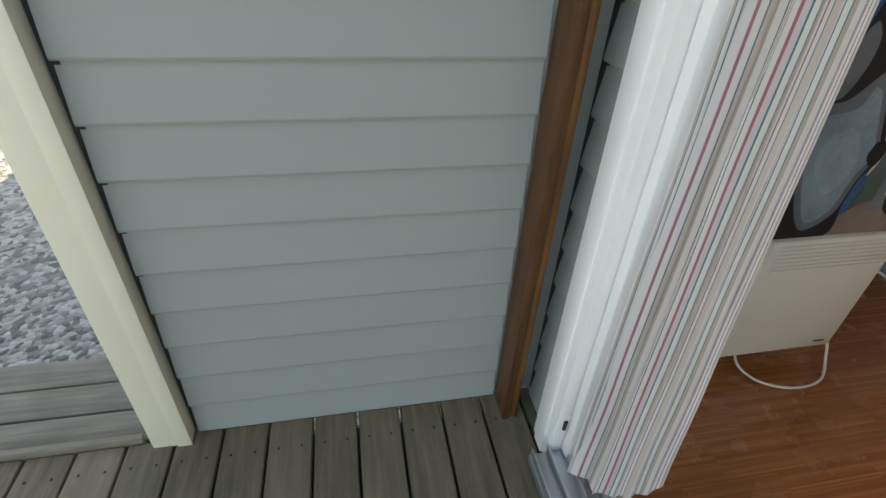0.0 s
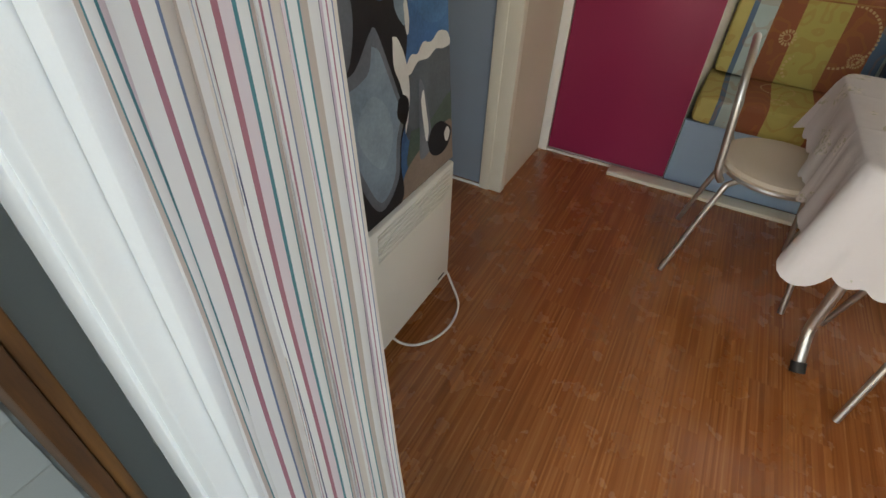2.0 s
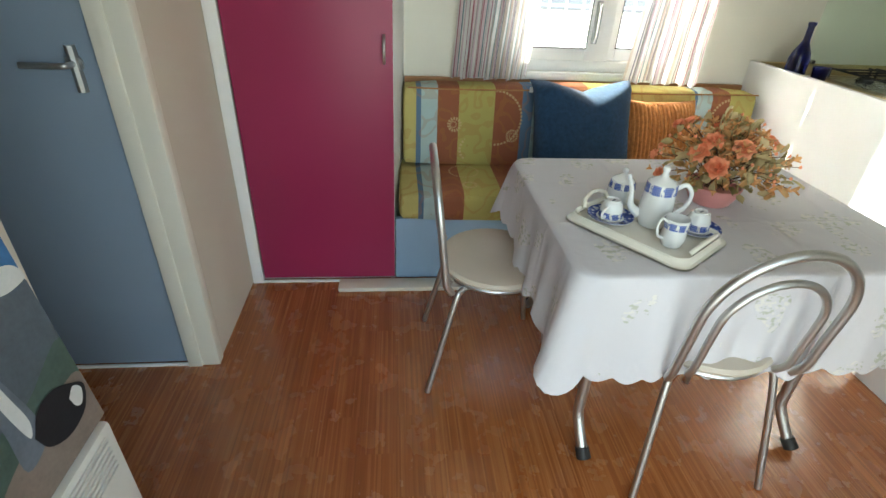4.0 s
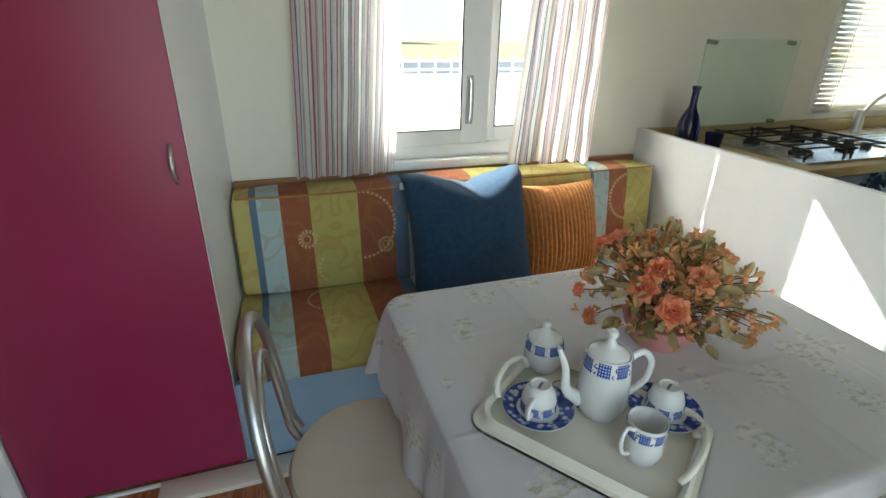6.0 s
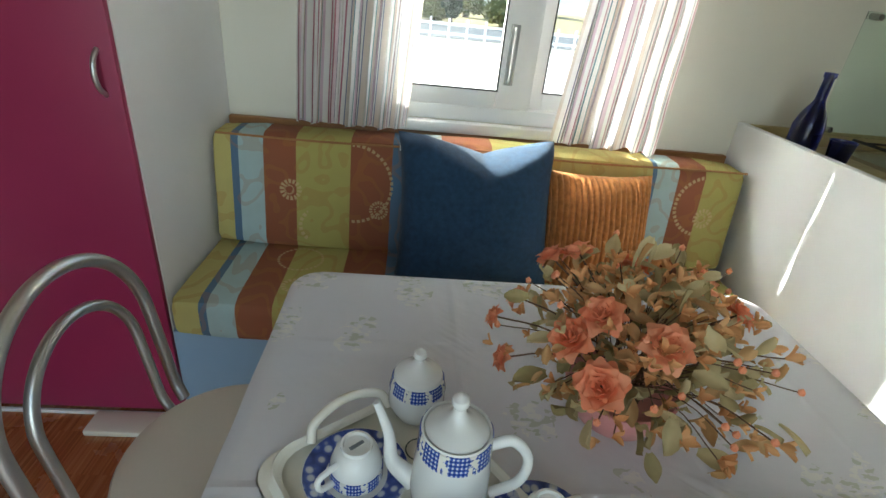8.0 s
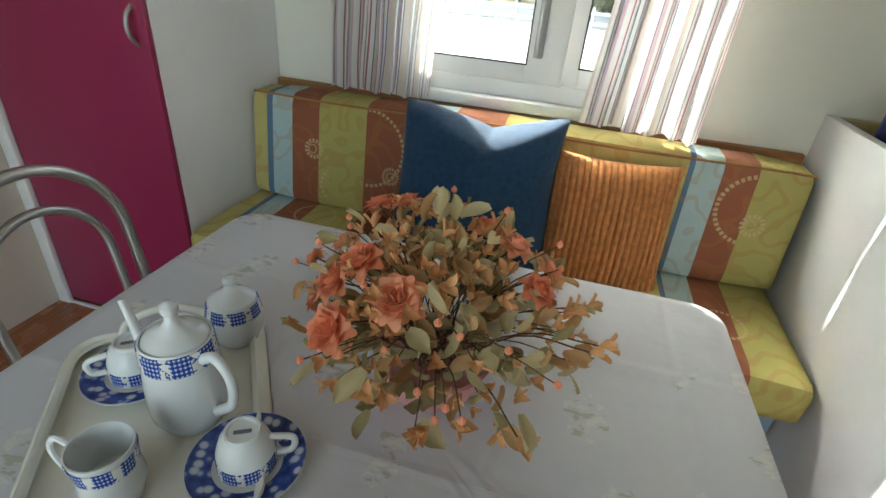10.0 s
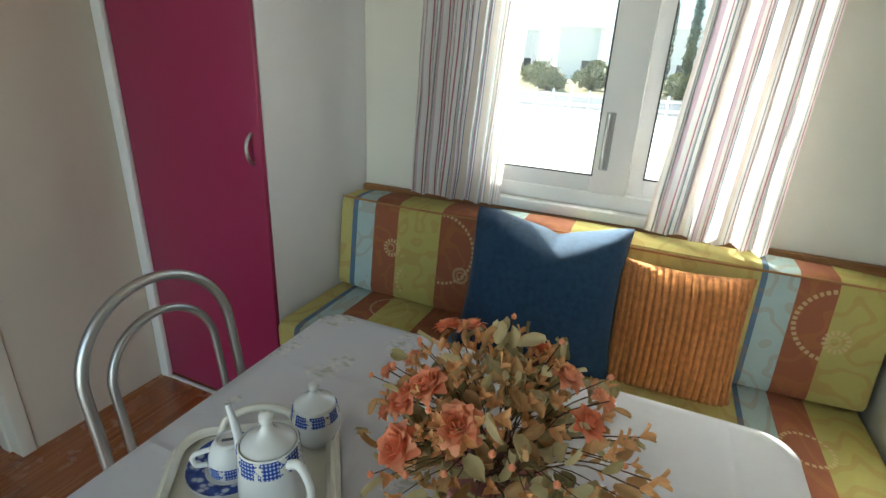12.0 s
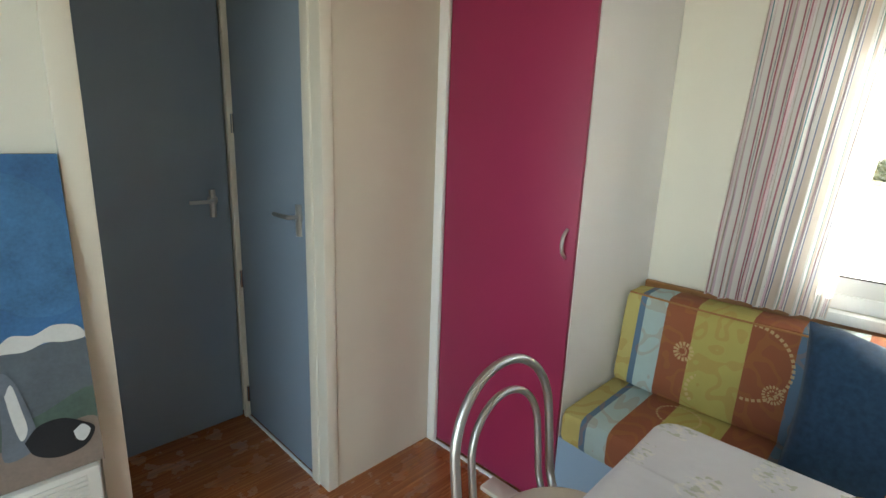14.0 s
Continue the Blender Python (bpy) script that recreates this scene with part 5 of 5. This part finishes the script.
CYPRESS = leafy("cypress_leaf", (0.012, 0.028, 0.014), (0.05, 0.085, 0.04))
BUSH = leafy("bush_leaf", (0.08, 0.10, 0.03), (0.24, 0.24, 0.09))
BARK = wood("bark", (0.06, 0.04, 0.025), (0.16, 0.11, 0.07), (8, 8, 1))
PALE = plain("pale_forecourt", (0.66, 0.63, 0.58), 0.85, var=0.1)
structure("pavement", box(4.6, -40, -0.50, 21.9, 60, -0.44), PALE, "pale sunlit forecourt outside the window", "pavement")
structure("road", box(24.5, -160, -0.5, 33.0, 220, -0.43), ASPHALT, "grey road beyond the white fence", "road")
structure("ground_meadow", box(33.5, -200, -0.5, 90, 260, -0.425), DRY, "dry grass strip beyond the road", "ground")
fe = thing("fence", (21.5, 3.0, -0.44), "low white railing with posts along the forecourt", "fence")
for i in range(52):
    y = -12 + 0.66 * i
    part("post", box(21.47, y - 0.04, -0.44, 21.53, y + 0.04, 0.44, 0.01), RENDER_W, fe)
for z in (-0.12, 0.20):
    part("rail", box(21.475, -12.2, z, 21.525, 21.9, z + 0.10, 0.01), RENDER_W, fe)


def building(place, wide, deep, high, label, storeys):
    th = thing("building", place, label, "building")
    x, y, z = place
    part("wall", box(x, y - wide / 2, z, x + deep, y + wide / 2, z + high), RENDER_W, th)
    part("roof", box(x - 0.2, y - wide / 2 - 0.2, z + high, x + deep + 0.2, y + wide / 2 + 0.2, z + high + 0.25, 0.03), RENDER_W, th)
    for s in range(storeys):
        for i in range(int(wide // 2.4)):
            yy = y - wide / 2 + 1.2 + 2.4 * i
            wnd = part("window", box(x - 0.04, yy - 0.45, z + 0.9 + 2.7 * s, x + 0.01, yy + 0.45, z + 2.0 + 2.7 * s), DARK, th)
            part("sill", box(x - 0.12, yy - 0.5, z + 0.82 + 2.7 * s, x - 0.002, yy + 0.5, z + 0.9 + 2.7 * s), RENDER_W, wnd)


building((62, 10.0, -0.43), 4.4, 8, 5.2, "white flat-roofed two-storey building among trees", 1)
building((62, 0.4, -0.43), 4.6, 8, 5.2, "white flat-roofed house behind dark cypresses", 1)
building((66, 20.0, -0.43), 9.0, 9, 5.0, "pale white house on the far side", 1)
building((70, -11.0, -0.43), 8.0, 9, 4.4, "low pale house behind the roadside bushes", 1)


def tree(name, place, high, wide, label, material, clumps, seed, narrow=True):
    th = thing(name, place, label, "tree")
    o = Vector(place)
    rg = random.Random(seed)
    bm = tube([o, o + Vector((0, 0, high * 0.3)), o + Vector((0.03, 0, high * 0.8))], [wide * 0.10, wide * 0.08, 0.02], 8)
    for i in range(6):
        a, z = rg.uniform(0, 6.28), high * rg.uniform(0.2, 0.7)
        tube([o + Vector((0, 0, z)), o + Vector((math.cos(a) * wide * 0.3, math.sin(a) * wide * 0.3, z + wide * 0.4))], [0.03, 0.01], 5, bm)
    part("trunk", bm, BARK, th)
    bm = bmesh.new()
    for i in range(clumps):
        t = rg.random() ** (0.8 if narrow else 0.6)
        prof = (1 - t) ** 0.8 * min(1, t * 5 + 0.3) if narrow else math.sin(math.pi * (0.12 + 0.85 * t)) ** 0.6
        a, r = rg.uniform(0, 6.28), wide / 2 * prof * rg.uniform(0.45, 1.1)
        p = o + Vector((r * math.cos(a), r * math.sin(a), high * (0.06 + 0.94 * t)))
        s = rg.uniform(0.06, 0.14) * (1.0 if narrow else 1.3)
        for j in range(3):
            d = Vector((rg.uniform(-1, 1), rg.uniform(-1, 1), rg.uniform(-0.3, 1.6))).normalized() * s * 2
            e = d.orthogonal().normalized() * s * 0.7
            bm.faces.new([bm.verts.new(q) for q in (p - e, p + e, p + d + e * 0.3, p + d * 1.1 - e * 0.3)])
    part("crown", bm, material, th)


tree("cypress", (35, 2.95, -0.43), 5.5, 0.55, "slender dark cypress beyond the road", CYPRESS, 1800, 3)
tree("cypress", (36, -0.75, -0.43), 6.0, 0.48, "tall thin dark cypress beside a broader tree", CYPRESS, 1400, 4)
tree("cypress", (38, 0.45, -0.43), 5.2, 0.45, "young thin cypress before a white house", CYPRESS, 900, 6)
tree("cypress", (35, -1.65, -0.43), 4.6, 1.25, "broad dark green conifer beyond the road", CYPRESS, 2400, 5)
for i, (x, y, h, wd) in enumerate(((36, 7.2, 1.0, 2.0), (37, 1.6, 1.1, 2.4), (40, 5.0, 1.3, 2.6), (36, -0.6, 1.2, 2.2), (41, 9.0, 1.5, 2.8), (36, -5.0, 1.4, 2.6), (44, 14.0, 2.4, 3.2), (36, 11.0, 1.1, 2.4),
                                   (46, 5.6, 1.8, 2.0), (47, 13.2, 1.8, 2.2), (45, -3.4, 1.8, 2.6))):
    tree("bush", (x, y, -0.43), h, wd, "sunlit green bush on dry grass", BUSH, 700, 20 + i, False)


def hills():
    def f(u, v):
        y = -700 + 1500 * u
        h = 92 + 40 * math.sin(u * 13 + 2.0) + 22 * noise.noise(Vector((u * 9, 0, 0))) + 7 * noise.noise(Vector((u * 40, 1, v * 3)))
        return Vector((420 + 260 * v, y, -2 + h * math.sin(math.pi / 2 * v)))
    return sheet(f, 120, 14)


structure("backdrop", hills(), HILL, "blue-green hills on the horizon, haze painted as a pale glow", "hills")

# ---- boards ----


def lap_boards(parent, along, a, b, face, z0, z1, pitch, out):
    """Lapped siding boards, each one tilted so that its foot stands proud."""
    mesh = None
    n = int((z1 - z0) / pitch)
    for i in range(n):
        z = z0 + pitch * i
        if mesh is None:
            bm = bmesh.new()
            sec = ((0.0, 0.0), (0.016, 0.0), (0.018, 0.006), (0.003, pitch + 0.012), (0.0, pitch + 0.012))
            ends = []
            for t in (a, b):
                ends.append([bm.verts.new((t, -o, h) if along == "x" else (-o, t, h)) for o, h in sec])
            for k in range(5):
                bm.faces.new((ends[0][k], ends[0][(k + 1) % 5], ends[1][(k + 1) % 5], ends[1][k]))
            bm.faces.new(ends[0][::-1])
            bm.faces.new(ends[1])
            bmesh.ops.recalc_face_normals(bm, faces=bm.faces)
            mesh = bpy.data.meshes.new("siding_board")
            bm.to_mesh(mesh)
            bm.free()
            mesh.materials.append(SIDING)
        ob = new("siding_board", mesh)
        ob.parent = parent
        place = Vector((0, face, z)) if along == "x" else Vector((face, 0, z))
        ob.location = place - ORIGIN[parent]


# Near-black channel strips paint the shadow gaps where the lap boards end.
part("slot", box(0.1285, 1.7465, -0.12, 0.152, 1.7515, 2.28), DARK, panel, "channel strip painted dark for the shade at the board ends")
part("slot", box(1.2465, 1.712, -0.12, 1.2515, 1.751, 2.28), DARK, front, "channel strip painted dark for the shade at the board ends")
lap_boards(panel, "x", 0.140, 1.107, 1.752, -0.125, 2.28, 0.1265, 1)
lap_boards(front, "y", 1.572, 1.722, 1.252, -0.125, 2.28, 0.1265, 1)

rg = random.Random(2)
for i in range(16):
    x0 = 1.1975 - 0.1405 * i
    ob = part("board", box(x0 + 0.004, -1.5, -0.162, min(x0 + 0.1365, 1.245), 1.722 if x0 < 0.0 else 1.752, -0.130 + rg.uniform(-0.0015, 0.0015), 0.004, seg=1), DECK, deck)
    for y in (1.64, 1.1, 0.5):
        for dx in (0.035, 0.105) if i else (0.035,):
            part("nail", tube([(x0 + dx, y, -0.131), (x0 + dx, y, -0.1275)], 0.004, 6), DARK, ob)
st = thing("deck_step", (-0.5, 1.9, -0.3), "weathered grey boards edging the terrace before the gravel", "deck", kind="structure")
for i in range(3):
    part("board", box(-1.6, 1.745 + 0.13 * i, -0.175, 0.30, 1.867 + 0.13 * i, -0.140, 0.005), STEP, st)
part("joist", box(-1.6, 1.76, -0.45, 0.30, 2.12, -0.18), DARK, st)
part("edge_batten", box(-1.6, 1.723, -0.165, -0.02, 1.744, -0.105, 0.004), STEP, st)
